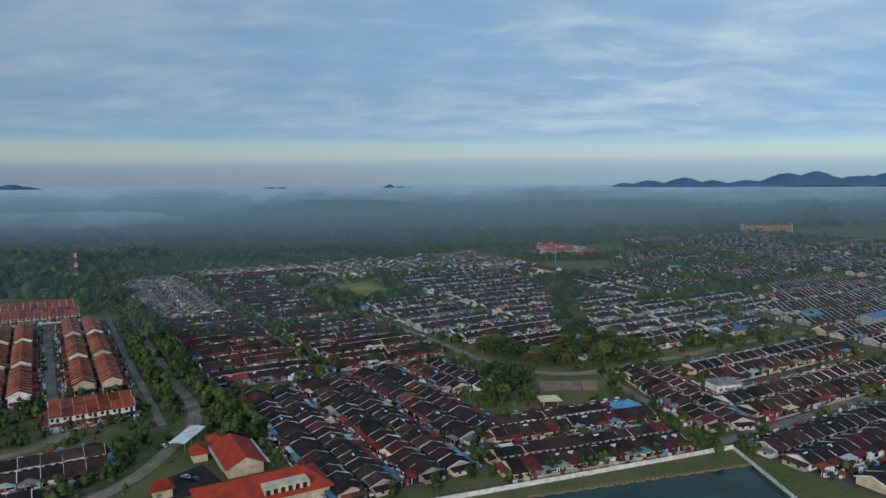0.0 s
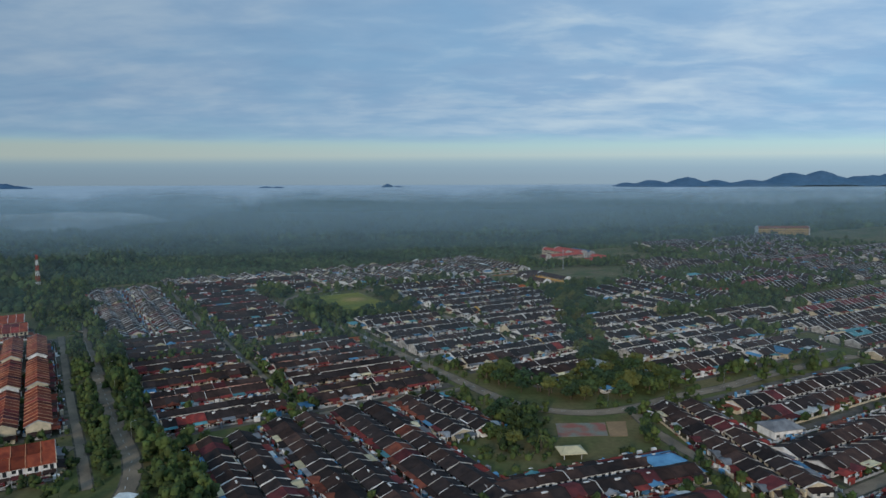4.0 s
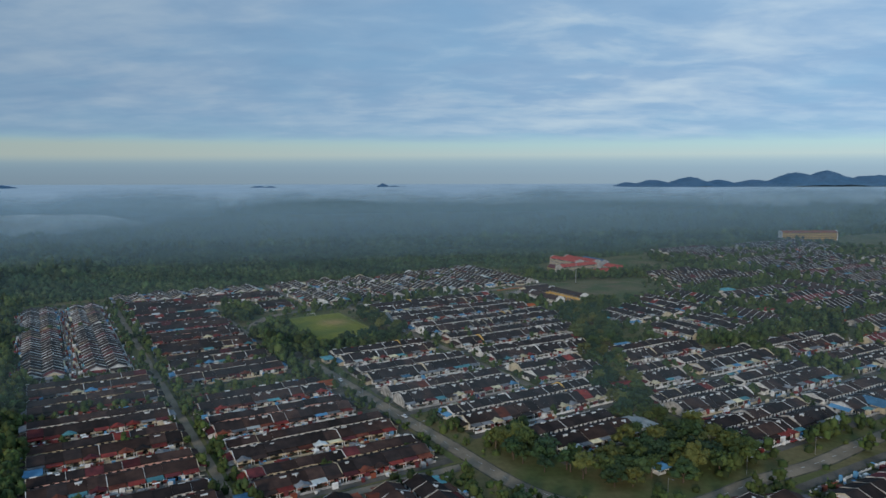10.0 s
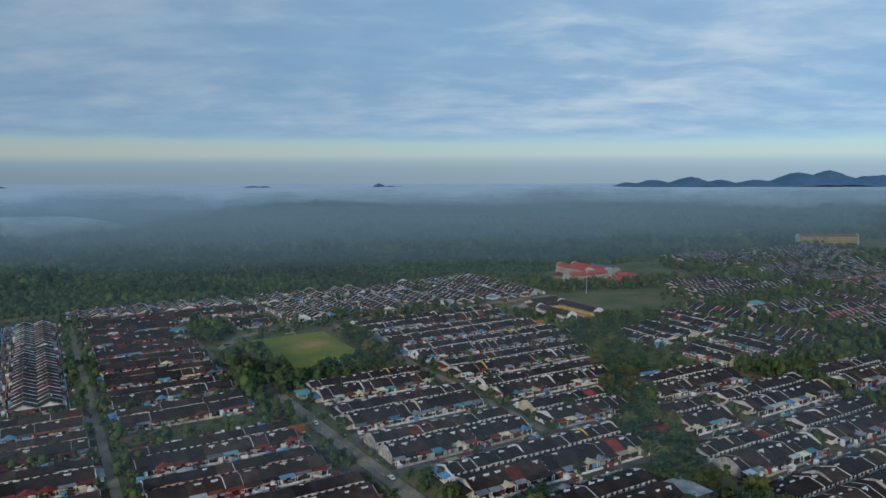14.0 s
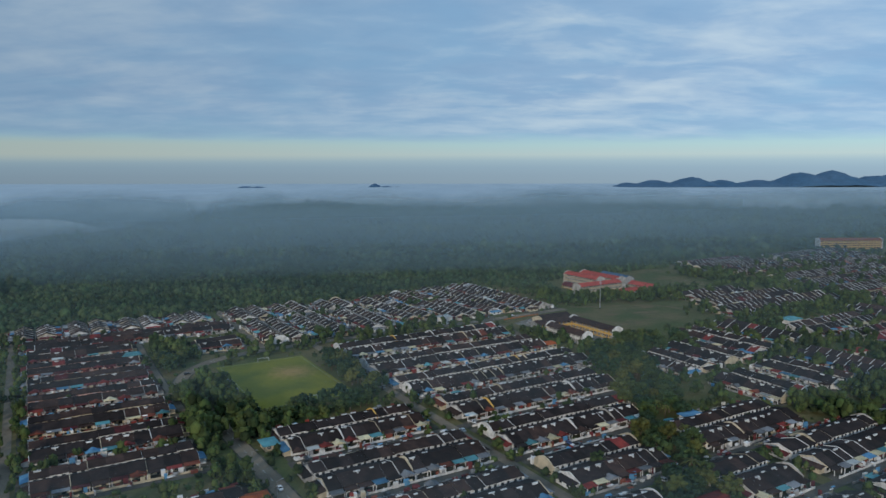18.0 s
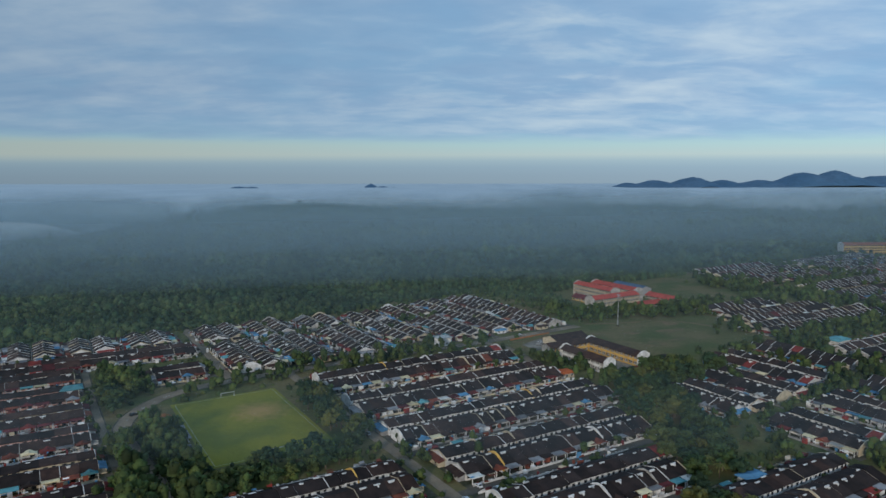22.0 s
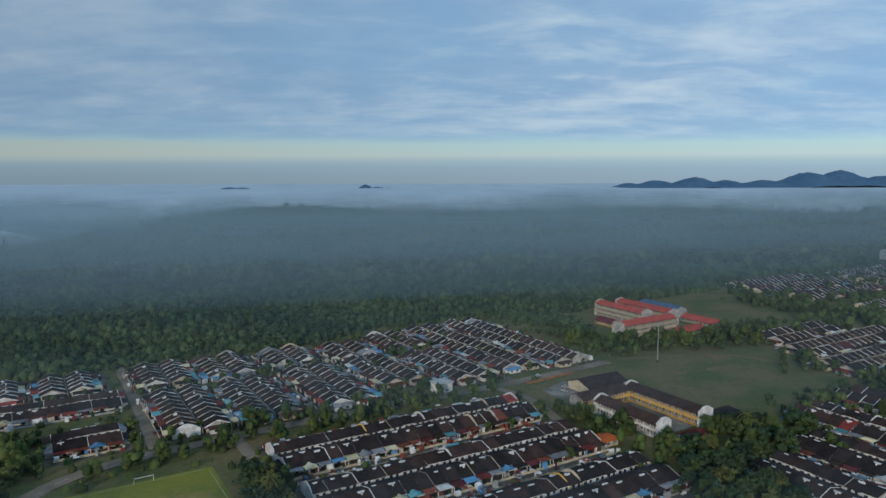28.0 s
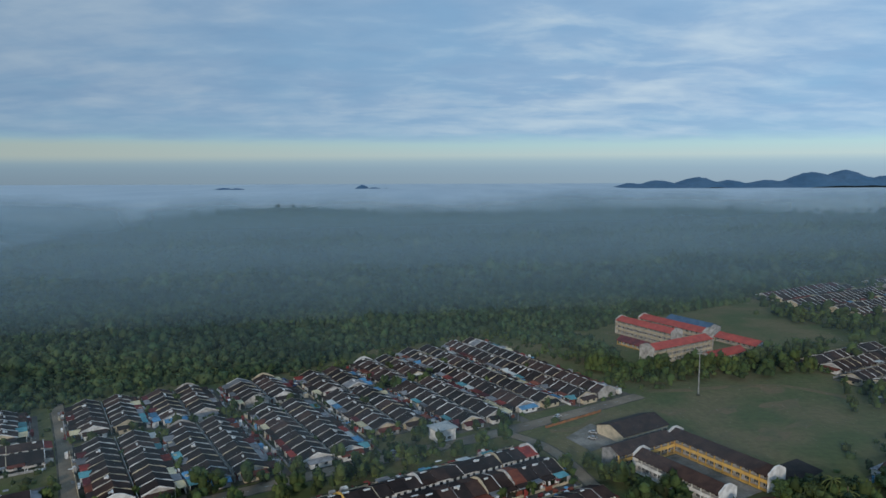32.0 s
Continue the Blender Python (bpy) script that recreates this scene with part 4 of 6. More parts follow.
def bench_stand(a, b0, b1):
    """A long low spectator bench under a pale canopy on posts."""
    root = thing("bench_shelter", town(a, b0), 120, "long low spectator shelter with a pale roof beside the pitch", "shelter", "shelters of the pitch")
    n = b1 - b0
    s = Solid()
    s.profile(0, n, [(0.9, 2.35), (-0.9, 2.1), (-0.9, 2.02), (0.9, 2.27)])
    part("roof", s.make("roof", [ROOF["grey"]]), root)
    s = Solid()
    s.box(0.2, n - 0.2, 0.2, 0.7, 0.4, 0.5)
    part("seat", s.make("seat", [WALL["white"]]), root)
    k = 0.3
    while k < n:
        s = Solid()
        s.box(k - 0.05, k + 0.05, 0.55, 0.65, 0, 2.2)
        part("post", s.make("post", [STEEL]), root)
        k += 3.0


bench_stand(264.6, 674, 686)
bench_stand(264.6, 689, 701)


def soil_heap(a, b, r, h, seed):
    vs, fs, q = [town(a, b, h)], [], random.Random(seed)
    for j in range(1, 5):
        for i in range(16):
            t, rr = i * math.pi / 8, r * j / 4 * q.uniform(0.85, 1.15)
            vs.append(town(a + 0.7 * rr * math.cos(t), b + 1.3 * rr * math.sin(t), max(0.0, h * (1 - (j / 4) ** 1.2) + q.uniform(-0.1, 0.1)) - (0.05 if j == 4 else 0)))
    for i in range(16):
        fs.append((0, 1 + i, 1 + (i + 1) % 16))
        for j in range(3):
            fs.append((1 + 16 * j + i, 17 + 16 * j + i, 17 + 16 * j + (i + 1) % 16, 1 + 16 * j + (i + 1) % 16))
    tagged(new("soil_heap", mesh("soil_heap", vs, fs, HEAP)), "low heap of orange-brown soil beside the pitch", "soil heap", "soil heaps by the pitch")


HEAP = mat("orange_soil", (0.36, 0.15, 0.06), 0.95, 0.3, 0.3, 1.5, 0, 0.5, 0, (0.24, 0.11, 0.05), 0.1)
soil_heap(261.0, 716, 4.0, 1.3, 1)
soil_heap(260.0, 706, 2.8, 0.9, 2)
soil_heap(259.5, 698, 2.2, 0.6, 3)

# lattice mast
def mast(p, h):
    root = thing("radio_mast", (p[0], p[1], 0), 20, "tall red and white lattice radio mast", "mast")
    red = mat("mast_red", (0.45, 0.06, 0.04), 0.5)
    for k in range(7):
        s = Solid()
        z0, z1 = h * k / 7, h * (k + 1) / 7
        r0, r1 = 2.6 - 1.7 * k / 7, 2.6 - 1.7 * (k + 1) / 7
        for i in range(4):
            c, d = math.cos(i * math.pi / 2), math.sin(i * math.pi / 2)
            c2, d2 = math.cos((i + 1) * math.pi / 2), math.sin((i + 1) * math.pi / 2)
            s.tube(r0 * c, r0 * d, z0, z1, 0.16, 0.16, 4, 0, (r1 - r0) * c, (r1 - r0) * d)
            s.tube(r0 * c, r0 * d, z0, z1, 0.09, 0.09, 4, 0, r1 * c2 - r0 * c, r1 * d2 - r0 * d)
            s.tube(r0 * c2, r0 * d2, z0, z1, 0.09, 0.09, 4, 0, r1 * c - r0 * c2, r1 * d - r0 * d2)
        part("mast_section", s.make("mast_section", [red if k % 2 == 0 else WALL["white"]]), root, "red lattice section" if k % 2 == 0 else "white lattice section")


mast((-425, 803), 40)


def light_tower(p, h):
    root = thing("floodlight_tower", (p[0], p[1], 0), 0, "tall pale steel pole with a lamp head on the green", "pole")
    s = Solid()
    s.tube(0, 0, 0, h, 0.45, 0.22, 8)
    part("pole", s.make("pole", [STEEL]), root)
    s = Solid()
    s.tube(0, 0, 0, 1.2, 1.1, 0.9, 8)
    part("base", s.make("base", [CONCRETE]), root)
    s = Solid()
    for k in range(3):
        s.box(-1.4, 1.4, -0.15, 0.15, h - 0.4 - 1.1 * k, h - 0.1 - 1.1 * k)
    part("head", s.make("head", [STEEL]), root)


light_tower(town(607, 745), 26)

# temple compound by the big road
def hip(w, d, z0, z1, over=1.0, top=0.35):
    s = Solid()
    a, b = w / 2 + over, d / 2 + over
    r = a - b * (1 - top) if a > b else a * top
    s.add([(-a, -b, z0), (a, -b, z0), (a, b, z0), (-a, b, z0), (-r, 0, z1), (r, 0, z1)], [(0, 1, 5, 4), (2, 3, 4, 5), (1, 2, 5), (3, 0, 4)])
    s.box(-a, a, -b, b, z0 - 0.3, z0 - 0.001)
    return s


def pavilion(name, p, rz, w, d, h, rise_, roof, wall, label, category):
    root = thing(name, (p[0], p[1], 0), rz, label, category)
    BLOCKS.append(((p[0], p[1]), (w / 2 + 1, d / 2 + 1), rz))
    s = Solid()
    s.box(-w / 2, w / 2, -d / 2, d / 2, 0, h - 0.3)
    part("wall", s.make("wall", [WALL[wall]]), root)
    part("roof", hip(w, d, h, h + rise_).make("roof", [ROOF[roof]]), root, TINTS[roof])
    win = once(("win", 2.0), lambda: window_mesh(2.0))
    for k in range(int(w // 4)):
        part("window", win, root, "", (-w / 2 + 2 + 4 * k, -d / 2 - 0.02, 1.0))
    return root


hall = thing("temple_hall", (*town(70, 304)[:2], 0), -60, "red-roofed hall with cream gable and pale eaves", "hall")
s = Solid()
s.box(-14, 14, -7.5, 7.5, 0, 5.2)
part("wall", s.make("wall", [WALL["cream"]]), hall)
s = Solid()
s.profile(-15.5, 15.5, [(9, 4.6), (0, 9.0), (-9, 4.6), (-9, 4.3), (0, 8.7), (9, 4.3)])
part("roof", s.make("roof", [ROOF["vermilion"]]), hall, "bright red tiled roof")
for y in (-9.4, 9.4):
    s = Solid()
    s.box(-15, 15, y - 0.7, y + 0.7, 4.2, 4.5)
    part("eave", s.make("eave", [ROOF["white"]]), hall, "pale metal gutter")
for x in (-15.2, 15.2):
    s = Solid()
    s.add([(x, -7.5, 4.6), (x, 7.5, 4.6), (x, 0, 8.4)], [(0, 1, 2)])
    s.box(x - 0.2, x + 0.2, -5, 5, 4.2, 4.7)
    part("gable", s.make("gable", [WALL["cream"]]), hall, "cream triangular gable")
big = thing("temple_building", (*town(70, 265)[:2], 0), 30, "large building with a broad red roof and pale dormer storey", "hall")
s = Solid()
s.box(-24, 24, -11, 11, 0, 5)
part("wall", s.make("wall", [WALL["cream"]]), big)
part("roof", hip(48, 22, 5, 10.5, 1.5, 0.3).make("roof", [ROOF["vermilion"]]), big, "bright red tiled roof")
s = Solid()
s.box(-2, 16, -10.5, -4, 5.0, 8.6)
part("dormer", s.make("dormer", [WALL["cream"]]), big, "cream upper storey with columns")
for k in range(6):
    s = Solid()
    s.box(-1.4 + 2.9 * k, 0.2 + 2.9 * k, -10.6, -10.4, 5.8, 8.0)
    part("opening", s.make("opening", [GLASS]), big)
pavilion("gate_pavilion", town(56, 318), -60, 8, 6, 4, 3, "vermilion", "cream", "small red-roofed gate pavilion beside the car park", "pavilion")
pavilion("gate_pavilion", town(66, 327), -60, 9, 7, 4, 2.4, "vermilion", "cream", "small red-roofed pavilion beside the hall", "pavilion")
pavilion("gate_pavilion", town(36, 288), 30, 7, 6, 4, 3, "vermilion", "cream", "small red-roofed pavilion at the roadside", "pavilion")
can = thing("bus_canopy", (-122, 321, 0), 84, "open shelter with a pale metal roof on posts", "canopy")
s = Solid()
s.profile(-11, 11, [(4.0, 4.6), (0, 5.1), (-4.0, 4.6), (-4.0, 4.4), (0, 4.9), (4.0, 4.4)])
part("roof", s.make("roof", [ROOF["white"]]), can, "pale ribbed metal roof")
for x in (-10, -3.5, 3.5, 10):
    for y in (-3.4, 3.4):
        s = Solid()
        s.tube(x, y, 0, 4.5, 0.15, 0.15, 6)
        part("post", s.make("post", [STEEL]), can)
slab("car_park", [town(34, 301), town(56, 311), town(60, 286), town(38, 281)], 0.0, 0.11, ROOF["dark"], "dark asphalt car park of the compound", "car park")

# basket court and pavilion in the park
ctr = (70.5, 410)
court = mat("court_paint", (0.19, 0.20, 0.165), 0.9, 0.3, 0.13, 2.2, 0, 0, 0, (0.27, 0.11, 0.085), 0.1)
slab("ball_court", [(56.7, 399), (81, 400.5), (83.5, 418), (58.2, 417)], 0.0, 0.1, court, "faded green and red painted ball court", "court")
slab("ball_court", [(81.8, 399.5), (90.5, 399.6), (94.6, 420), (84.3, 419)], 0.0, 0.1, SOIL, "bare red-brown earth court", "court")
pav = thing("park_shelter", (58.5, 376, 0), 8, "open park shelter with a pale hipped roof", "shelter")
part("roof", hip(10, 8, 3.2, 5.0).make("roof", [ROOF["cream"]]), pav, "pale green-grey roof")
for x in (-4, 4):
    for y in (-3, 3):
        s = Solid()
        s.tube(x, y, 0, 3.1, 0.16, 0.16, 6)
        part("post", s.make("post", [WALL["white"]]), pav)
# boundary wall of the pond
def long_wall(p, q, h, th=0.25):
    p, q = Vector((*p, 0)), Vector((*q, 0))
    n = max(1, round((q - p).length / 6))
    rz = math.degrees(math.atan2(q.y - p.y, q.x - p.x))
    root = thing("boundary_wall", p, rz, "long white rendered boundary wall by the pond", "wall")
    w = (q - p).length / n
    s = Solid()
    s.box(0.03, w - 0.03, -th / 2, th / 2, 0, h)
    s.box(-0.2, 0.2, -0.2, 0.2, 0, h + 0.15)
    me = s.make("wall_panel", [WALL["white"]])
    for i in range(n):
        part("wall_panel", me, root, "", (w * i, 0, 0.02 * (i % 3)))


long_wall((-8, 259), (134, 312.4), 2.0)
long_wall((134, 312.4), (139.5, 240), 1.6)
# single buildings
pavilion("white_house", town(457, 767), 30, 9.5, 8, 6.0, 0.5, "white", "white", "two-storey white house with a flat roof beside the road", "house")
pavilion("large_shed", (165, 402), 15, 16, 12, 4.5, 2.4, "grey", "white", "shed with a pale grey metal roof among the houses", "shed")
pavilion("blue_roof_house", (96, 364), 20, 15, 10, 4.2, 1.5, "blue", "white", "house under a large blue metal roof", "house")
pavilion("blue_roof_house", town(449, 511), 30, 10, 9, 4.0, 1.5, "blue", "white", "corner house under a pale blue roof", "house")
pavilion("white_block", town(345, 397), 30, 9, 14, 4.2, 0.8, "white", "white", "white flat-roofed corner house", "house")
pavilion("orange_roof_house", town(235.5, 536), 30, 9, 8, 3.6, 1.3, "orange", "cream", "corner house under a bright orange roof", "house")
pavilion("teal_roof_house", town(256.5, 589), 30, 6, 8, 2.9, 0.7, "teal", "cream", "corner shelter under a turquoise sheet roof", "shelter")
pavilion("red_roof_house", town(385, 446), 30, 12, 9, 3.2, 1.3, "red", "white", "low house with a broad red roof among trees", "house")
pavilion("red_roof_house", town(438, 551), 30, 9, 8, 3.0, 1.2, "red", "white", "small house with a red roof at the street corner", "house")
pavilion("orange_roof_house", town(482, 664), 30, 8, 8, 3.2, 1.2, "orange", "cream", "corner house under a bright orange roof", "house")
pavilion("teal_roof_house", town(700, 622), 30, 15, 10, 4.0, 1.5, "teal", "white", "hall under a turquoise metal roof", "hall")
pavilion("red_roof_house", town(648, 540), 30, 11, 8, 3.4, 1.5, "red", "white", "house with a tall red roof", "house")
pavilion("blue_roof_house", town(86, 484), 30, 6, 6, 2.8, 0.5, "blue", "white", "shed under a bright blue sheet", "shed")
pavilion("blue_roof_house", town(156.5, 417), 30, 5, 7, 2.8, 0.5, "blue", "white", "shed under a bright blue sheet", "shed")
pavilion("blue_roof_house", town(316, 357), 30, 6, 5, 2.8, 0.6, "blue", "white", "small park shelter under a blue roof", "shelter")
pavilion("teal_roof_house", town(222, 781), 30, 10, 9, 4.0, 1.5, "teal", "white", "house under a turquoise metal roof", "house")

# open ground that stays free of trees
for a, b, ha, hb in ((294.5, 700.5, 31, 35), (525, 678, 13, 24), (519, 732, 16, 14), (70, 280, 30, 35), (48, 297, 18, 18), (625, 715, 50, 26), (585, 690, 38, 26), (780, 820, 40, 40)):
    c = town(a, b)
    BLOCKS.append(((c.x, c.y), (ha, hb), 30))
field = town(294.5, 687)
BLOCKS.append(((field.x, field.y), (31, 48), 30))
BLOCKS.append(((75, 405), (21, 24), 0))
BLOCKS.append(((95, 250), (62, 48), 8))

# worn earth tracks on the green
ribbon("track", [town(590, 765), town(612, 754), town(640, 744), town(664, 728), town(672, 700)], 5, 0.05, EARTH, "worn brown earth along the edge of the green", "track")
for k, (a, b, r) in enumerate(((600, 722, 9), (632, 712, 12), (575, 735, 7), (650, 730, 8), (590, 690, 10), (570, 700, 6), (615, 690, 8))):
    pts = [town(a + r * (1 + 0.35 * math.sin(3 * t + k) + 0.2 * math.sin(5 * t)) * math.cos(t), b + 0.6 * r * (1 + 0.3 * math.cos(2 * t + k)) * math.sin(t), 0.03 + 0.003 * k) for t in [i * math.pi / 12 for i in range(24)]]
    tagged(new("bare_patch", mesh("bare_patch", pts, [tuple(range(24))], EARTH)), "patch of thin brown grass on the green", "ground", "", "structure")
ribbon("track", [town(505, 748), town(522, 744), town(545, 752)], 4.5, 0.07, EARTH, "strip of red-brown earth beside the road", "track")
rail = thing("rail_wall", town(506, 752), 34, "low brown rail wall beside the drain", "wall")
s = Solid()
s.box(0, 38, -0.15, 0.15, 0, 1.0)
part("rail", s.make("rail", [HEAP]), rail)
for k in range(10):
    s = Solid()
    s.box(4.2 * k - 0.2, 4.2 * k + 0.2, -0.25, 0.25, 0, 1.3)
    part("post", s.make("post", [HEAP]), rail)
slab("asphalt_pad", [town(546, 652), town(572, 655), town(574, 668), town(548, 668)], 0.0, 0.05, ROOF["dark"], "dark asphalt pad beside the school", "yard")
slab("sand_pit", [(150, 746), (160, 744), (163, 752), (155, 757), (148, 753)], 0.0, 0.07, SOIL, "small bare sandy patch in the park", "sand")


# ---------------- vehicles and lamps ----------------
CAR_PAINT = [mat("car_paint_" + k, c, 0.35, 0.05, 1, 5, 0.1, 0, 0, None, 0.5) for k, c in (("white", (0.7, 0.7, 0.7)), ("silver", (0.42, 0.43, 0.44)), ("dark", (0.03, 0.03, 0.035)), ("red", (0.3, 0.03, 0.03)), ("blue", (0.04, 0.08, 0.22)))]
CAR_NAME = ["white", "silver grey", "black", "dark red", "dark blue"]


def car_body(paint):
    s = Solid()
    s.profile(-0.82, 0.82, [(2.05, 0.35), (2.05, 0.62), (1.9, 0.82), (0.95, 0.92), (0.45, 1.42), (-1.1, 1.45), (-1.75, 1.0), (-2.0, 0.92), (-2.05, 0.35)])
    return s.make("body", [paint])


def car_glass():
    s = Solid()
    s.add([(-0.7, 0.98, 0.93), (0.7, 0.98, 0.93), (0.62, 0.5, 1.40), (-0.62, 0.5, 1.40)], [(0, 1, 2, 3)])
    s.add([(-0.7, -1.78, 1.02), (0.7, -1.78, 1.02), (0.62, -1.14, 1.44), (-0.62, -1.14, 1.44)], [(3, 2, 1, 0)])
    for x in (-0.83, 0.83):
        s.add([(x, 0.75, 0.98), (x, -1.5, 1.02), (x, -1.1, 1.36), (x, 0.42, 1.36)], [(0, 1, 2, 3)])
    return s.make("window", [GLASS])


def wheel_mesh():
    s, n = Solid(), 10
    ring = [(math.cos(2 * math.pi * i / n) * 0.31, math.sin(2 * math.pi * i / n) * 0.31) for i in range(n)]
    s.profile(-0.1, 0.1, ring)
    return s.make("wheel", [TYRE])


BODIES, CGLASS, WHEEL = [car_body(p) for p in CAR_PAINT], car_glass(), wheel_mesh()


def car(p, rz, k):
    root = thing("car", (p[0], p[1], 0.2), rz, CAR_NAME[k] + " hatchback car parked on the street", "car", "cars of the town")
    part("body", BODIES[k], root)
    part("window", CGLASS, root)
    for x in (-0.75, 0.75):
        for y in (-1.3, 1.3):
            part("wheel", WHEEL, root, "", (x, y, 0.31))


crnd = random.Random(17)
spots = []
for lane in (474.5, 520, 565, 609.5, 654, 698.5):
    for k in range(4):
        spots.append((crnd.uniform(350, 465) if lane > 600 else crnd.uniform(264, 395), lane + crnd.choice((-2.2, 2.2)), 120 + crnd.choice((90, -90))))
for a in (383, 425, 465, 503.5):
    for k in range(3):
        spots.append((a + crnd.choice((-1.8, 1.8)), crnd.uniform(780, 900), -60 + 180 * crnd.randint(0, 1) + 180))
spots += [(252.5, 470, 30), (247.5, 545, -150), (240.5, 706, 10), (247, 726, -40), (263, 668, 30), (430, 763.5, -60), (520, 760, 120), (339, 640, 30), (343, 560, 30), (126, 300, 30), (124, 350, 30), (161, 330, 30), (198, 360, 30), (515, 730, 60), (520, 735, 60), (44, 340, 70), (47, 300, 60), (50, 296, 60), (420, 345, 120), (400, 347, 120), (395, 348, 120)]
for a, b, rz in spots:
    car(town(a, b), rz, crnd.choice((0, 0, 0, 1, 1, 2, 3, 4)))


def lamp_meshes():
    s = Solid()
    s.tube(0, 0, 0, 8.5, 0.12, 0.07, 6)
    pole = s.make("pole", [STEEL])
    s = Solid()
    s.tube(0, 0, 8.3, 8.8, 0.06, 0.05, 5, 0, 1.9, 0)
    arm = s.make("arm", [STEEL])
    s = Solid()
    s.box(1.7, 2.6, -0.15, 0.15, 8.7, 8.86)
    return pole, arm, s.make("lamp_head", [STEEL])


LAMP = lamp_meshes()
for a, b, rz in [(245.5 - 0.02 * (k * 30), 440 + 32 * k, 30) for k in range(5)] + [(300 + 40 * k, 766, -60) for k in range(7)] + [(70, 420 + 40 * k, 30) for k in range(6)] + [(300, 338, -60), (345, 336, -60), (390, 334, -60)]:
    p = town(a, b)
    root = thing("street_lamp", (p.x, p.y, 0), rz, "grey steel street lamp with a single arm", "street lamp", "street lamps")
    for name, me in zip(("pole", "arm", "lamp_head"), LAMP):
        part(name, me, root)


# pale blue offices and a blue-roofed hall among the eastern houses
block("office_building", town(606, 304), 210, 36, 12, 3, "white", "blue", "white three-storey building with a pale blue roof", "building", 3.4, 2.0, True, white_end=False)
block("market_hall", town(583, 352), 210, 24, 15, 1, "cream", "teal", "open market hall under a pale blue sheet roof", "hall", 4.0, 2.4, False, white_end=False)
block("shop_hall", town(470, 346), 120, 14, 11, 1, "cream", "blue", "low hall with a pale blue sheet roof among trees", "hall", 4.0, 2.0, False, white_end=False)
# ---------------- trees ----------------
trnd = random.Random(5)


def crown_mesh(seed, spread, height, lobes, leaf, leaves=620):
    """A crown of uneven lobes with loose leaf sprays round them and gaps between; its foot is at z 0."""
    r = random.Random(seed)
    bm = bmesh.new()
    for k in range(lobes):
        t = r.random()
        ang, rad = r.uniform(0, 6.28), spread * (0.15 + 0.75 * math.sqrt(r.random())) * (1 - 0.5 * t)
        size = spread * r.uniform(0.17, 0.36) * (1 - 0.25 * t)
        c = Vector((rad * math.cos(ang), rad * math.sin(ang), height * (0.28 + 0.6 * t)))
        got = bmesh.ops.create_icosphere(bm, subdivisions=2 if k % 4 == 0 else 1, radius=size)["verts"]
        for v in got:
            n = noise.noise(v.co * (2.6 / size) + Vector((seed, k, 0)))
            v.co = c + Vector((v.co.x, v.co.y, v.co.z * 0.8)) * (1 + 0.7 * n)
    base = [v.co.copy() for v in bm.verts]
    for k in range(leaves):
        p = base[r.randrange(len(base))]
        d = Vector((r.uniform(-1, 1), r.uniform(-1, 1), r.uniform(-0.4, 1))).normalized()
        e = d.orthogonal().normalized() * spread * 0.055
        p = p + d * spread * r.uniform(-0.02, 0.08)
        bm.faces.new([bm.verts.new(p - e), bm.verts.new(p + e), bm.verts.new(p + d * spread * 0.16 + e * 0.3)])
    me = bpy.data.meshes.new("crown")
    bm.to_mesh(me)
    bm.free()
    me.materials.append(leaf)
    return me


def trunk_mesh(seed, h, r0):
    s, r = Solid(), random.Random(seed)
    s.tube(0, 0, 0, h, r0, r0 * 0.6, 7)
    for k in range(4):
        a = k * 1.6 + r.random()
        s.tube(0, 0, h * 0.8, h * 1.5, r0 * 0.5, r0 * 0.2, 5, 0, math.cos(a) * h * 0.4, math.sin(a) * h * 0.4)
    return s.make("trunk", [BARK])


CROWNS = [(crown_mesh(k, 4.4, 6.2, 20, LEAF[k % 4]), trunk_mesh(k, 2.6, 0.28)) for k in range(8)]


def palm_meshes():
    s = Solid()
    s.tube(0, 0, 0, 7.5, 0.2, 0.13, 6, 0, 0.5, 0.2)
    trunk = s.make("trunk", [BARK])
    s = Solid()
    for k in range(15):
        a, up = k * 2.4, 0.9 - 0.09 * k
        c, d = math.cos(a), math.sin(a)
        prev = (0.5, 0.2, 7.5)
        for j in range(1, 5):
            t = j / 4
            q = (0.5 + c * 3.1 * t, 0.2 + d * 3.1 * t, 7.5 + up * 2.2 * t - 2.4 * t * t)
            w = 0.5 * (1 - 0.6 * t)
            s.add([(prev[0] - d * w, prev[1] + c * w, prev[2] - 0.25), prev, (prev[0] + d * w, prev[1] - c * w, prev[2] - 0.25),
                   (q[0] + d * w * 0.7, q[1] - c * w * 0.7, q[2] - 0.25), q, (q[0] - d * w * 0.7, q[1] + c * w * 0.7, q[2] - 0.25)], [(0, 1, 4, 5), (1, 2, 3, 4)])
            prev = q
    return s.make("fronds", [LEAF[2]]), trunk


PALM = palm_meshes()
TREES = []
TREE_LABEL = ["broad dark green tree with a dense uneven crown", "mid-green leafy tree with a rounded ragged crown", "light green tree with a loose sunlit crown", "deep green shade tree beside the houses"]


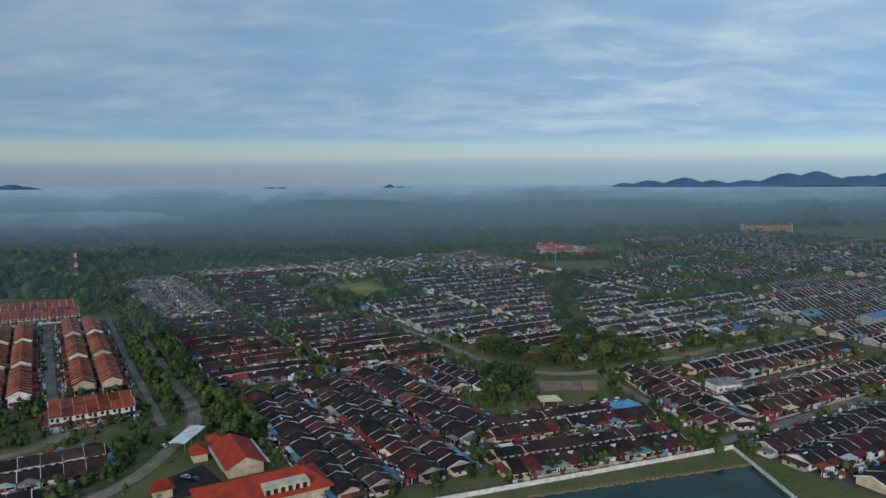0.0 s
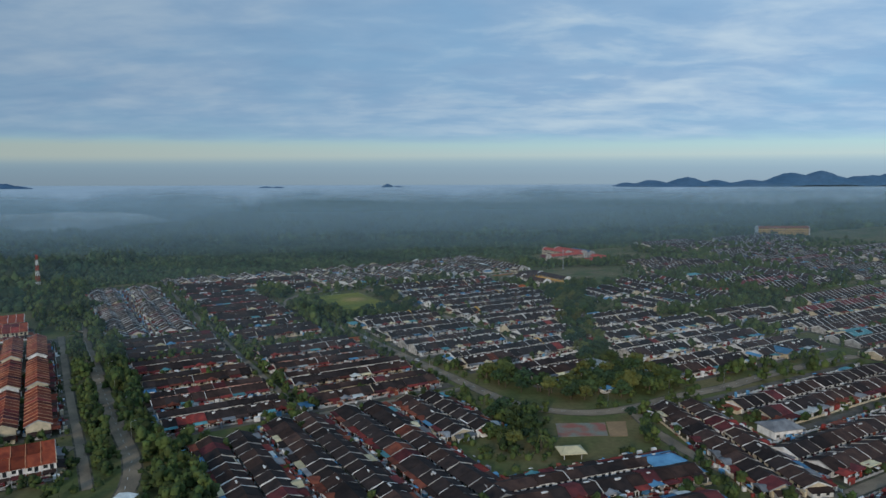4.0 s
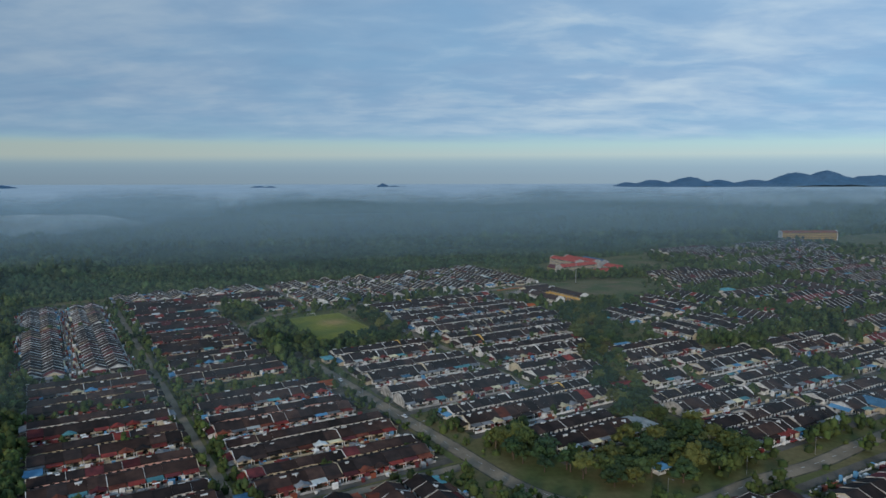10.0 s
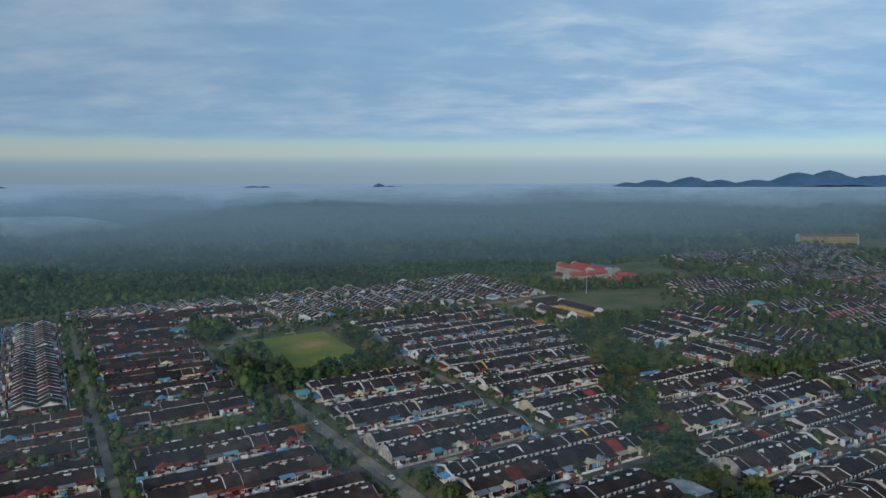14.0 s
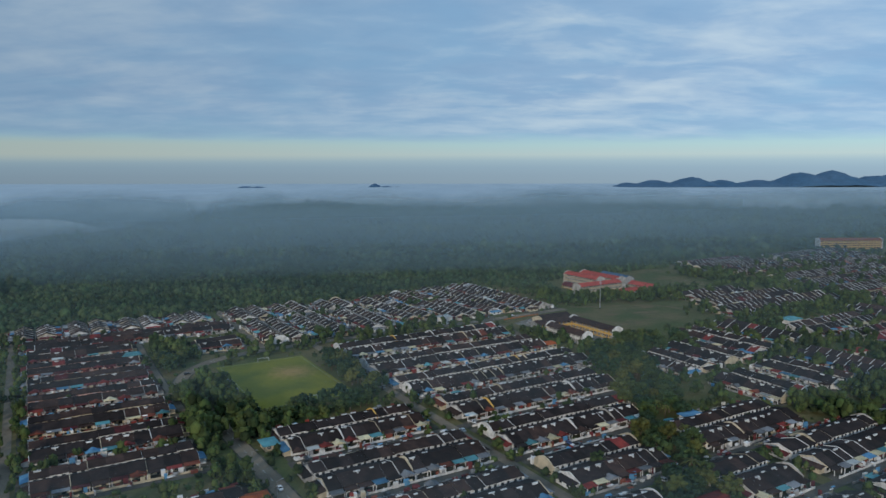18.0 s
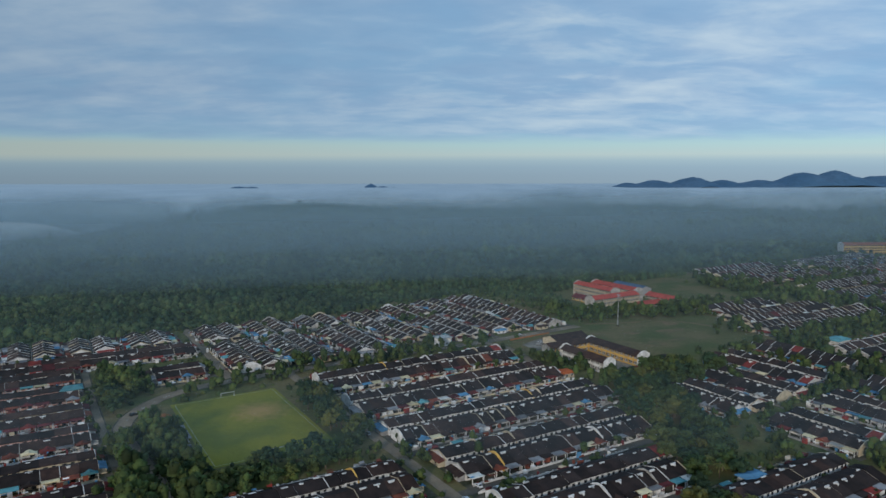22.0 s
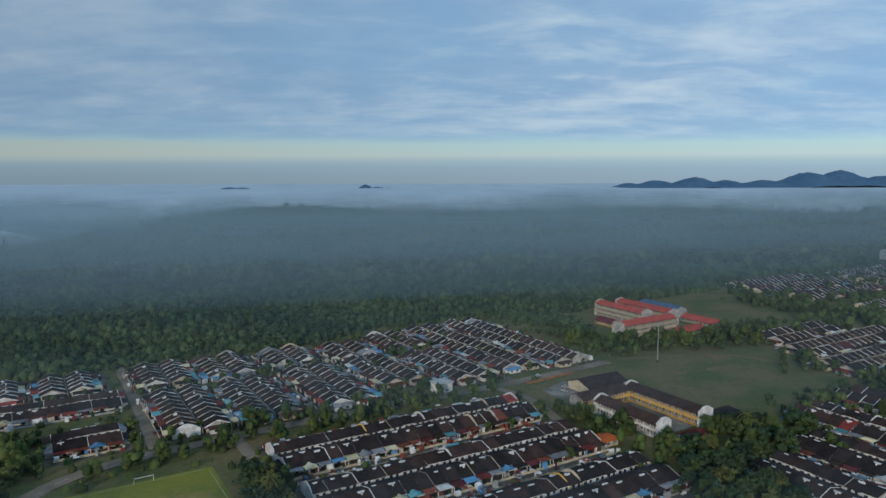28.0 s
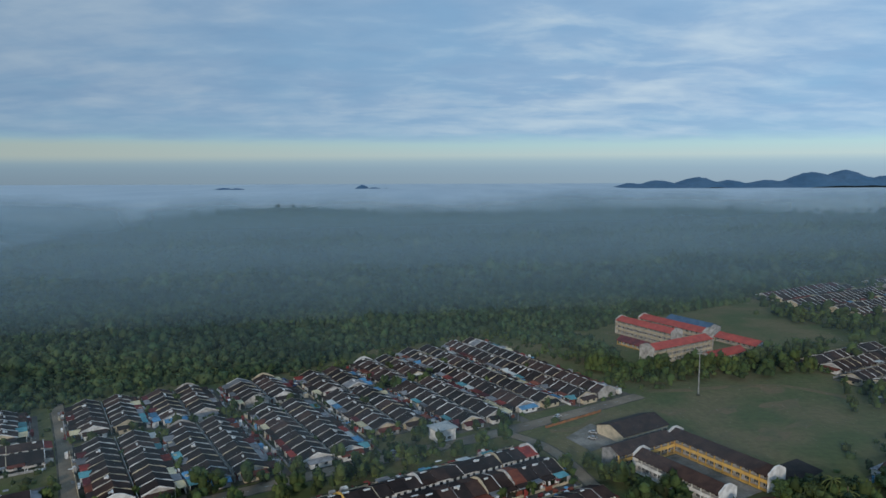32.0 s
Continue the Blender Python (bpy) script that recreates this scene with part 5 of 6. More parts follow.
def free(x, y, margin=0.0):
    for (cx, cy), (hx, hy), rz in BLOCKS:
        dx, dy = x - cx, y - cy
        if abs(dx) + abs(dy) > hx + hy + 30:
            continue
        c, s = math.cos(radians(rz)), math.sin(radians(rz))
        if abs(dx * c + dy * s) < hx + margin and abs(-dx * s + dy * c) < hy + margin:
            return False
    for pts, w in ROADS:
        for (x0, y0), (x1, y1) in zip(pts, pts[1:]):
            ex, ey = x1 - x0, y1 - y0
            t = max(0, min(1, ((x - x0) * ex + (y - y0) * ey) / (ex * ex + ey * ey)))
            if math.hypot(x - x0 - t * ex, y - y0 - t * ey) < w / 2 + margin:
                return False
    return True


FARTREES = []


def tree(x, y, size=1.0, kind=None):
    """A tree of its own near the way; those past counting are gathered and joined."""
    a, b = x * CA + y * SA, -x * SA + y * CA
    if size < 0.78 or math.hypot(x - 20, y - 560) > 330 or len(TREES) > 290:
        FARTREES.append((x, y, size))
        return
    k = trnd.randrange(8) if kind is None else kind
    palm = kind is None and trnd.random() < 0.05
    root = thing("palm_tree" if palm else "tree", (x, y, 0), trnd.uniform(0, 360), "tall coconut palm with drooping fronds" if palm else TREE_LABEL[k % 4], "tree", "trees of the town")
    crown, trunk = PALM if palm else CROWNS[k]
    part("trunk", trunk, root, "", (0, 0, 0), 0, (size,) * 3)
    part("crown", crown, root, "", (0, 0, 0 if palm else 1.7 * size), 0, (size * trnd.uniform(0.85, 1.15), size * trnd.uniform(0.85, 1.15), size * trnd.uniform(0.8, 1.2)))
    TREES.append((x, y))


def wood(poly, spacing, lo=0.8, hi=1.5, margin=1.0, chance=1.0, grid=True):
    """Scatter trees over an area given in the town's grid (or in the world)."""
    pts = [tuple(town(*p)[:2]) for p in poly] if grid else poly
    x0, x1, y0, y1 = min(p[0] for p in pts), max(p[0] for p in pts), min(p[1] for p in pts), max(p[1] for p in pts)
    y = y0
    while y < y1:
        x = x0
        while x < x1:
            px, py = x + trnd.uniform(-0.4, 0.4) * spacing, y + trnd.uniform(-0.4, 0.4) * spacing
            if trnd.random() < chance and inside((px, py), pts) and free(px, py, margin):
                tree(px, py, trnd.uniform(lo, hi))
            x += spacing
        y += spacing * 0.9


wood([(96, 505), (90, 560), (97, 640), (106, 700), (104, 760), (110, 805), (128, 828), (150, 832), (188, 835), (200, 808), (170, 800), (150, 790), (138, 770), (140, 720), (136, 691), (123, 621), (114, 549), (110, 508)], 7.5, 0.9, 1.5, 1.0, 0.95, False)
wood([(18, 492), (40, 470), (62, 452), (100, 452), (150, 480), (170, 515), (150, 525), (120, 512), (92, 500), (60, 505), (42, 515)], 7.5, 0.9, 1.5, 1.0, 0.95, False)
wood([(22, 425), (40, 440), (50, 425), (52, 395), (45, 372), (30, 385), (18, 405)], 8.5, 0.8, 1.2, 1.0, 0.7, False)
wood([(95, 392), (108, 388), (106, 425), (98, 432), (60, 432), (58, 425), (95, 422)], 8, 0.8, 1.3, 1.0, 0.75, False)
wood([(233, 600), (262, 612), (335, 612), (335, 633), (264, 633), (262, 740), (290, 750), (262, 752), (236, 742), (232, 690)], 8, 0.7, 1.2, 6.5, 0.85)
wood([(325, 636), (338, 636), (338, 712), (327, 712)], 6.5, 0.9, 1.45, -0.3, 0.9)
wood([(234, 728), (246, 742), (262, 756), (266, 770), (258, 800), (236, 815)], 7, 0.8, 1.3, 2.0, 0.9)
wood([(67, 400), (82, 400), (82, 640), (67, 640)], 7, 0.9, 1.5, -0.2, 0.95)
wood([(51, 370), (60, 380), (60, 660), (51, 660)], 6.5, 0.7, 1.15, -0.2, 0.85)
wood([(76, 280), (88, 300), (92, 400), (72, 398), (72, 350), (84, 330)], 8, 0.8, 1.4, 0.6, 0.9)
wood([(16, 300), (40, 330), (40, 370), (10, 350), (-10, 310)], 8, 0.8, 1.3, 1, 0.8)
wood([(575, 780), (625, 800), (655, 780), (720, 770), (790, 760), (800, 725), (700, 735), (640, 752), (600, 770)], 7.5, 0.9, 1.5, 0.5, 0.9)
wood([(480, 690), (500, 690), (503, 655), (545, 648), (560, 625), (500, 615), (478, 640)], 8.5, 0.9, 1.4, 1, 0.8)
wood([(470, 500), (500, 505), (515, 560), (500, 570), (478, 545)], 9, 0.7, 1.2, 0.5, 0.55)
wood([(480, 712), (488, 716), (497, 700), (496, 690), (484, 690)], 7, 0.8, 1.2, 0.5, 0.8)
wood([(645, 690), (690, 660), (690, 700), (660, 730)], 9, 0.9, 1.5, 1, 0.85)
wood([(60, 640), (82, 640), (78, 930), (20, 900), (30, 700)], 11, 1.0, 1.7, 0.5, 0.8)
wood([(262, 744), (478, 744), (478, 757), (300, 756), (262, 750)], 7.5, 0.8, 1.35, -0.8, 0.8)
wood([(345, 764), (452, 764), (452, 773), (345, 773)], 7.5, 0.8, 1.3, -0.6, 0.75)
wood([(598, 796), (612, 800), (616, 830), (602, 840), (590, 815)], 7, 1.0, 1.6, 0.5, 0.95)
wood([(606, 690), (640, 700), (660, 680), (690, 690), (680, 720), (640, 735)], 9, 0.6, 1.1, 1, 0.25)
wood([(120, 412), (160, 412), (160, 402), (90, 402)], 8, 0.8, 1.2, 0.5, 0.8)
wood([(510, 395), (505, 500), (530, 500), (530, 395)], 8, 0.9, 1.5, 1, 0.85)
wood([(500, 472), (640, 430), (660, 500), (520, 500)], 9, 0.9, 1.4, 1, 0.6)
wood([(258, 432), (262, 432), (259, 600), (255, 600)], 7, 0.4, 0.8, 0.3, 0.45)
wood([(240, 410), (247, 410), (244, 600), (238, 600)], 7, 0.35, 0.7, 0.2, 0.4)
wood([(145, 410), (150, 410), (150, 870), (145, 870)], 7, 0.55, 1.15, -0.8, 0.85)
wood([(156, 410), (161, 410), (161, 870), (156, 870)], 7, 0.55, 1.15, -0.8, 0.85)
wood([(440, 340), (520, 340), (520, 348), (440, 348)], 8, 0.9, 1.3, 0.5, 0.8)
wood([(330, 338), (440, 340), (440, 346), (330, 350)], 8, 0.9, 1.3, 0.5, 0.8)
wood([(50, 428), (108, 426), (110, 437), (52, 446)], 7, 0.6, 1.0, 0.5, 0.8, False)
wood([(58, 385), (84, 398), (84, 424), (60, 428)], 8, 0.6, 1.0, 1.0, 0.5, False)
wood([(229, 600), (262, 604), (262, 690), (232, 692)], 6.5, 1.0, 1.6, -0.9, 0.95)
wood([(226, 552), (240, 552), (240, 612), (226, 610)], 7.5, 0.6, 1.1, 0.5, 0.8)
wood([(262, 612), (345, 612), (345, 622), (262, 622)], 8, 0.5, 0.9, 0.2, 0.6)
# yard and street trees
wood([(260, 400), (480, 460), (480, 740), (346, 740), (262, 610)], 10, 0.3, 0.75, -0.6, 0.33)
wood([(80, 412), (246, 412), (246, 556), (228, 840), (84, 640)], 11, 0.35, 0.85, 0.1, 0.45)
wood([(310, 765), (600, 765), (600, 920), (310, 918)], 9.5, 0.4, 0.95, -0.6, 0.38)
wood([(88, 245), (232, 245), (232, 402), (88, 402)], 8, 0.35, 0.8, -0.8, 0.32)
wood([(232, 300), (262, 330), (250, 404), (215, 404), (200, 340)], 8, 0.5, 1.0, 0.5, 0.6)
wood([(262, 318), (350, 322), (520, 318), (520, 325), (350, 326), (270, 330)], 8, 0.6, 1.2, 0.3, 0.75)
wood([(230, 200), (300, 200), (320, 318), (270, 330), (240, 280)], 9, 0.5, 1.0, 0.3, 0.55)
wood([(286, 205), (500, 205), (500, 216), (286, 216)], 9, 0.5, 0.9, 0.2, 0.5)
wood([(340, 258), (510, 258), (510, 268), (340, 268)], 9, 0.45, 0.9, -0.5, 0.5)
wood([(-5, 365), (40, 385), (44, 430), (10, 440), (-40, 440), (-60, 370)], 9, 0.5, 1.1, 0.3, 0.6)
wood([(270, 120), (480, 160), (500, 320), (300, 320)], 14, 0.4, 0.9, 0.2, 0.4)
wood([(-60, 300), (45, 370), (45, 680), (-60, 680)], 14, 0.4, 0.8, 0.2, 0.35)
wood([(500, 490), (660, 490), (660, 650), (500, 640)], 15, 0.4, 0.8, 0.2, 0.3)
wood([(365, 350), (520, 350), (520, 520), (420, 520)], 15, 0.4, 0.8, 0.2, 0.3)
wood([(555, 470), (700, 470), (860, 520), (860, 650), (690, 665), (660, 650), (560, 640)], 9, 0.7, 1.3, 0.2, 0.75)
wood([(665, 645), (860, 640), (870, 700), (850, 850), (800, 850), (830, 740), (720, 655)], 9, 0.8, 1.4, 0.2, 0.75)
wood([(840, 330), (1250, 330), (1250, 910), (1060, 930), (880, 915), (850, 760)], 12, 0.7, 1.2, 0.2, 0.6)
wood([(520, 250), (800, 250), (800, 480), (620, 480), (540, 400)], 11, 0.6, 1.1, 0.2, 0.5)


# trees round the temple compound
for x, y in ((-117, 342), (-117, 353), (-114, 361), (-106, 349), (-108, 332), (-103, 328), (-100, 334), (-92, 322), (-85, 312), (-79, 301), (-130, 369), (-127, 378), (-73, 293), (-101, 346)):
    tree(x, y, trnd.uniform(0.9, 1.3))
# a belt of trees across the western rows, and clumps at street corners
for k in range(26):
    a = 79 + 6.3 * k
    if not 149 < a < 157:
        p = town(a + trnd.uniform(-1.5, 1.5), 557 + trnd.uniform(-4, 4))
        tree(p.x, p.y, trnd.uniform(0.6, 1.05))
for a, b in ((164, 612), (172, 616), (181, 619), (199, 613), (216, 607), (263, 613), (272, 609), (278, 586), (359, 553), (364, 559), (369, 494), (374, 499), (372, 594), (376, 600), (345, 610), (346, 655), (345, 700), (346, 520)):
    for k in range(2):
        p = town(a + trnd.uniform(-3, 3), b + trnd.uniform(-3, 3))
        tree(p.x, p.y, trnd.uniform(0.6, 1.0))
for x, y in ENDS:
    if trnd.random() < 0.75 and free(x, y, 0.2):
        tree(x + trnd.uniform(-1, 1), y + trnd.uniform(-1, 1), trnd.uniform(0.45, 0.95))
    x, y = x + trnd.uniform(-4, 4), y + trnd.uniform(-4, 4)
    if trnd.random() < 0.6 and free(x, y, 0.2):
        tree(x, y, trnd.uniform(0.35, 0.8))
for k in range(24):
    x, y = 28 + 4.4 * k + trnd.uniform(-1.5, 1.5), 279 + 1.68 * k + trnd.uniform(0, 3)
    if trnd.random() < 0.8:
        tree(x, y + 1.2, trnd.uniform(0.4, 0.8))


# undergrowth and low yard planting
def shrubs(poly, spacing, chance, lo, hi):
    pts = [tuple(town(*p)[:2]) for p in poly]
    x0, x1, y0, y1 = min(p[0] for p in pts), max(p[0] for p in pts), min(p[1] for p in pts), max(p[1] for p in pts)
    y = y0
    while y < y1:
        x = x0
        while x < x1:
            px, py = x + trnd.uniform(-0.5, 0.5) * spacing, y + trnd.uniform(-0.5, 0.5) * spacing
            if trnd.random() < chance and inside((px, py), pts) and free(px, py, 0.3):
                SHRUBS.append((px, py, -0.3, trnd.uniform(lo, hi)))
            x += spacing
        y += spacing


SHRUBS = []
shrubs([(195, 300), (250, 330), (262, 372), (246, 404), (200, 404)], 5, 0.5, 0.8, 2.6)
shrubs([(60, 240), (220, 240), (250, 400), (480, 460), (480, 750), (620, 765), (600, 930), (300, 925), (70, 900), (50, 640), (-60, 700), (-60, 300)], 6.5, 0.45, 0.7, 2.3)
shrubs([(250, 300), (300, 130), (520, 160), (560, 480), (690, 640), (600, 690), (520, 620), (370, 400)], 8.5, 0.45, 0.8, 2.4)
shrubs([(560, 260), (1240, 380), (1240, 920), (880, 920), (660, 680)], 17, 0.5, 2.0, 4.5)

# ---------------- forest ----------------
def forest(name, rows, label, seed, leaf=FOREST, sub=2):
    """Crowns past counting, joined: uneven low domes of a few facets with ragged rims."""
    r = random.Random(seed)
    kinds = []
    for k in range(7):
        bm = bmesh.new()
        bmesh.ops.create_icosphere(bm, subdivisions=sub, radius=1.0)
        for v in bm.verts:
            n = noise.noise(v.co * 2.3 + Vector((k * 5.1, 0, 0))) + 0.6 * noise.noise(v.co * 5.0 + Vector((0, k * 3.3, 0)))
            v.co *= 1 + 0.75 * n
        if sub == 1:
            for v in list(bm.verts):
                d = (v.co.normalized() + Vector((r.uniform(-0.5, 0.5), r.uniform(-0.5, 0.5), r.uniform(-0.3, 0.5)))).normalized()
                e = d.orthogonal().normalized() * 0.2
                p = v.co * r.uniform(0.85, 1.0)
                bm.faces.new([bm.verts.new(p - e), bm.verts.new(p + e), bm.verts.new(p + d * r.uniform(0.35, 0.7))])
        bmesh.ops.delete(bm, geom=[f for f in bm.faces if f.calc_center_median().z < -0.35], context="FACES")
        bm.verts.index_update()
        kinds.append((np.array([v.co[:] for v in bm.verts]), np.array([[v.index for v in f.verts] for f in bm.faces])))
        bm.free()
    vs, fs, base = [], [], 0
    for x, y, z, size in rows:
        v, f = kinds[r.randrange(7)]
        t = r.uniform(0, 6.28)
        c, s = math.cos(t) * size, math.sin(t) * size
        h = size * r.uniform(0.8, 1.5)
        vs.append(np.stack([x + v[:, 0] * c - v[:, 1] * s, y + v[:, 0] * s + v[:, 1] * c, z + size * 0.5 + v[:, 2] * h], 1))
        fs.append(f + base)
        base += len(v)
    v, f = np.concatenate(vs), np.concatenate(fs)
    me = bpy.data.meshes.new(name)
    me.vertices.add(len(v))
    me.vertices.foreach_set("co", v.ravel())
    me.loops.add(f.size)
    me.loops.foreach_set("vertex_index", f.ravel().astype(np.int32))
    me.polygons.add(len(f))
    me.polygons.foreach_set("loop_start", np.arange(0, f.size, 3, dtype=np.int32))
    me.materials.append(leaf)
    me.update(calc_edges=True)
    return tagged(new(name, me), label, "forest", "", "stuff")


SCHOOL = [tuple(town(*p)[:2]) for p in ((612, 775), (840, 700), (845, 860), (760, 900), (690, 895), (640, 860))]
FARTOWN = [tuple(town(*p)[:2]) for p in ((840, 340), (1260, 340), (1260, 900), (1060, 925), (870, 910), (846, 760))]
fr = random.Random(3)
def wooded(px, py):
    a, b = px * CA + py * SA, -px * SA + py * CA
    edge = 911 + 9 * noise.noise((px / 60, py / 60, 2.0)) + (12 if 480 < a < 600 else 0)
    if a > 596:
        edge = 900 - 2.6 * (a - 596) if a < 640 else 898 + 8 * noise.noise((px / 50, py / 50, 1.0))
    ok = b > edge or (a < 18 and b > 765) or (660 < a < 690 and b > 890)
    return ok and not inside((px, py), SCHOOL) and not inside((px, py), FARTOWN)


rows = []
for y0, y1, x0, x1, step, near in ((780, 1290, -420, 480, 4.5, True), (700, 1750, -900, 1250, 8.6, False)):
    y = y0
    while y < y1:
        x = x0
        while x < x1:
            px, py = x + fr.uniform(-0.45, 0.45) * step, y + fr.uniform(-0.45, 0.45) * step
            if (near or not (780 < py < 1290 and -420 < px < 480)) and wooded(px, py):
                big = 1.25 if noise.noise((px / 70, py / 70, 9.0)) > 0.05 else 0.85
                rows.append((px, py, rise(px, py), step * fr.choice((0.38, 0.46, 0.54, 0.64, 0.8)) * big))
            x += step
        y += step * 0.92
forest("undergrowth", SHRUBS, "low green shrubs and bushes in the yards and verges", 31, YARD_LEAF, 1)
lumps = []
for x, y, z in FARTREES:
    far = math.hypot(x, y - 560) > 560
    for k in range(4 if far else 8):
        t, u = fr.uniform(0, 6.28), fr.random()
        rad = z * 3.1 * math.sqrt(fr.random()) * (1 - 0.5 * u)
        lumps.append((x + rad * math.cos(t), y + rad * math.sin(t), z * (0.6 + 5.2 * u), z * fr.uniform(1.1, 1.9) * (1.4 if far else 1)))
forest("tree_belts", lumps, "joined crowns of small and far trees", 32, YARD_LEAF, 1)
forest("forest", rows, "dense dark green forest canopy beyond the last houses", 21, FOREST, 1)
rows = []
y = 1750.0
while y < 2250:
    step = 13 + (y - 1750) * 0.008
    x = -1.0 * y
    while x < 1.0 * y:
        px, py = x + fr.uniform(-5, 5), y + fr.uniform(-5, 5)
        if not inside((px, py), FARTOWN):
            rows.append((px, py, rise(px, py), fr.uniform(0.45, 0.75) * step))
        x += step
    y += step
forest("far_forest", rows, "hazy forest canopy over low hills", 22)
# ---------------- distance and mist ----------------


def ridge_hill(name, x0, x1, y, peaks, label, depth=500):
    """A wooded ridge: a heightfield that falls off at its ends and on both sides."""
    nx, ny = 90, 12
    vs = []
    for j in range(ny + 1):
        for i in range(nx + 1):
            u, v = i / nx, j / ny
            x, yy = x0 + (x1 - x0) * u, y + depth * (v - 0.3)
            h = max(top * math.exp(-((u - c) / w) ** 2) for c, w, top in peaks)
            h *= math.sin(math.pi * min(1, max(0, v * 0.9 + 0.08))) * (1 + 0.16 * noise.noise((u * 22, v * 5, 3.0)) + 0.07 * noise.noise((u * 60, v * 12, 1.0)))
            h *= min(1, u * 12) * min(1, (1 - u) * 12)
            vs.append((x, yy, h - 6))
    w = nx + 1
    fs = [(j * w + i, j * w + i + 1, (j + 1) * w + i + 1, (j + 1) * w + i) for j in range(ny) for i in range(nx)]
    return tagged(new(name, mesh(name, vs, fs, HAZED_HILL)), label, "hill", "", "structure")


# woods of the far hills, tinted blue: the distance haze is in the colour
HAZED_HILL = mat("hazed_hill_woods", (0.045, 0.115, 0.20), 0.95, 0.3, 0.006, 0.03, 0, 0, 0, (0.06, 0.13, 0.215))
ridge_hill("hill", 1030, 3300, 4500, [(0.06, 0.05, 42), (0.14, 0.06, 50), (0.24, 0.06, 66), (0.32, 0.05, 52), (0.42, 0.07, 50), (0.54, 0.09, 92), (0.62, 0.09, 98), (0.75, 0.09, 80), (0.86, 0.1, 110), (0.97, 0.1, 90)], "long haze-blue ridge standing above the fog")
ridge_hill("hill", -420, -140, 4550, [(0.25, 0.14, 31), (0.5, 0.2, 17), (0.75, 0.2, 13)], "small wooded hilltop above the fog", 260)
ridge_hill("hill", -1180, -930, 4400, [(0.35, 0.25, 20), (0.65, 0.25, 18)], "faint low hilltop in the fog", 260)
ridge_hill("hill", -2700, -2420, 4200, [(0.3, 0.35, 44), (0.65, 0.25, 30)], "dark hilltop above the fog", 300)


def haze_sheet_mat(name, most, col, rows, patchy=None, east=None):
    """A thin tint that stands in for haze in the air and lets most of the light through: most by day, faded by height
    over the rows (foot, full, thin, top), torn by noise where patchy (size, low, high, seed), thinner to the east
    (from, to, share).
    """
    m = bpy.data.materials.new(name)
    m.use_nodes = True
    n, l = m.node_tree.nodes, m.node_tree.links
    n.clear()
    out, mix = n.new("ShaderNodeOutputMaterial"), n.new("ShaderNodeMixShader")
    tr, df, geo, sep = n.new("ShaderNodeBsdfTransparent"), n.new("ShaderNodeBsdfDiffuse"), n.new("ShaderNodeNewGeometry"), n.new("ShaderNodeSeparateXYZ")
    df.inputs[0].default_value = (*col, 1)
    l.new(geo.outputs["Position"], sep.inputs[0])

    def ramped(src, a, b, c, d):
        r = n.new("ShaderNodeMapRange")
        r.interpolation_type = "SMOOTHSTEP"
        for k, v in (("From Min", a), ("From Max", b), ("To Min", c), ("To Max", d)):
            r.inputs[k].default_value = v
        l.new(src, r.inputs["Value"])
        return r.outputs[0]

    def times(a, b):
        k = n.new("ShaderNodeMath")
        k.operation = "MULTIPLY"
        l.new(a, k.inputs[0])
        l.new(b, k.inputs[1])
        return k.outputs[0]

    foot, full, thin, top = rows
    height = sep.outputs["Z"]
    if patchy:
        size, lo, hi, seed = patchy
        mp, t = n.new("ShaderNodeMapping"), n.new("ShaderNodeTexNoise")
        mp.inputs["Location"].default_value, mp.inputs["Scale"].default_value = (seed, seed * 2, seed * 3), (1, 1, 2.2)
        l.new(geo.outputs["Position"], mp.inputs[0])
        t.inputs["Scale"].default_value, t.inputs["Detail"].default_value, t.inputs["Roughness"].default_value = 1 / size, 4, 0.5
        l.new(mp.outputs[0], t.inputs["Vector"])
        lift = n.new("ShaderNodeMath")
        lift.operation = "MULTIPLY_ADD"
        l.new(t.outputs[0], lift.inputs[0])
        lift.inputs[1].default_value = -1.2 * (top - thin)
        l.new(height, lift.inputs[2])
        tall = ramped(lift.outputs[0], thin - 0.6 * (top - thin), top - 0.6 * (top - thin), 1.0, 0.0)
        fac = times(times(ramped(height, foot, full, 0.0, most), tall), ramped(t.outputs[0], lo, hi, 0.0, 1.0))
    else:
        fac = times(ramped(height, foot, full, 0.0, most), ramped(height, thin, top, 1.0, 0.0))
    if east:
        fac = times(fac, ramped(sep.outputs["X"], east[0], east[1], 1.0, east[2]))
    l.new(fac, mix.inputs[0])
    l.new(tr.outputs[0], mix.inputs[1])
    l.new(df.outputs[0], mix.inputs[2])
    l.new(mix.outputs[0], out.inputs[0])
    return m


def haze_sheet(x0, y0, x1, y1, z0, z1, m, label):
    """A flat upright sheet that carries painted haze between two places, from its foot to its top."""
    me = mesh("mist", [(x0, y0, z0), (x1, y1, z0), (x1, y1, z1), (x0, y0, z1)], [(0, 1, 2, 3)], m)
    tagged(new("mist", me), label, "mist", "", "stuff")


# rows of blue-tinted sheets imitate haze that thickens with distance
HAZE = haze_sheet_mat("town_haze", 0.10, (0.135, 0.225, 0.30), (-4, 20, 28, 56))
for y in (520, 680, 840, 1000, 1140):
    haze_sheet(-1200 - y, y, 1200 + y, y, -2, 57, HAZE, "thin blue sheet of painted-in morning haze over the town")
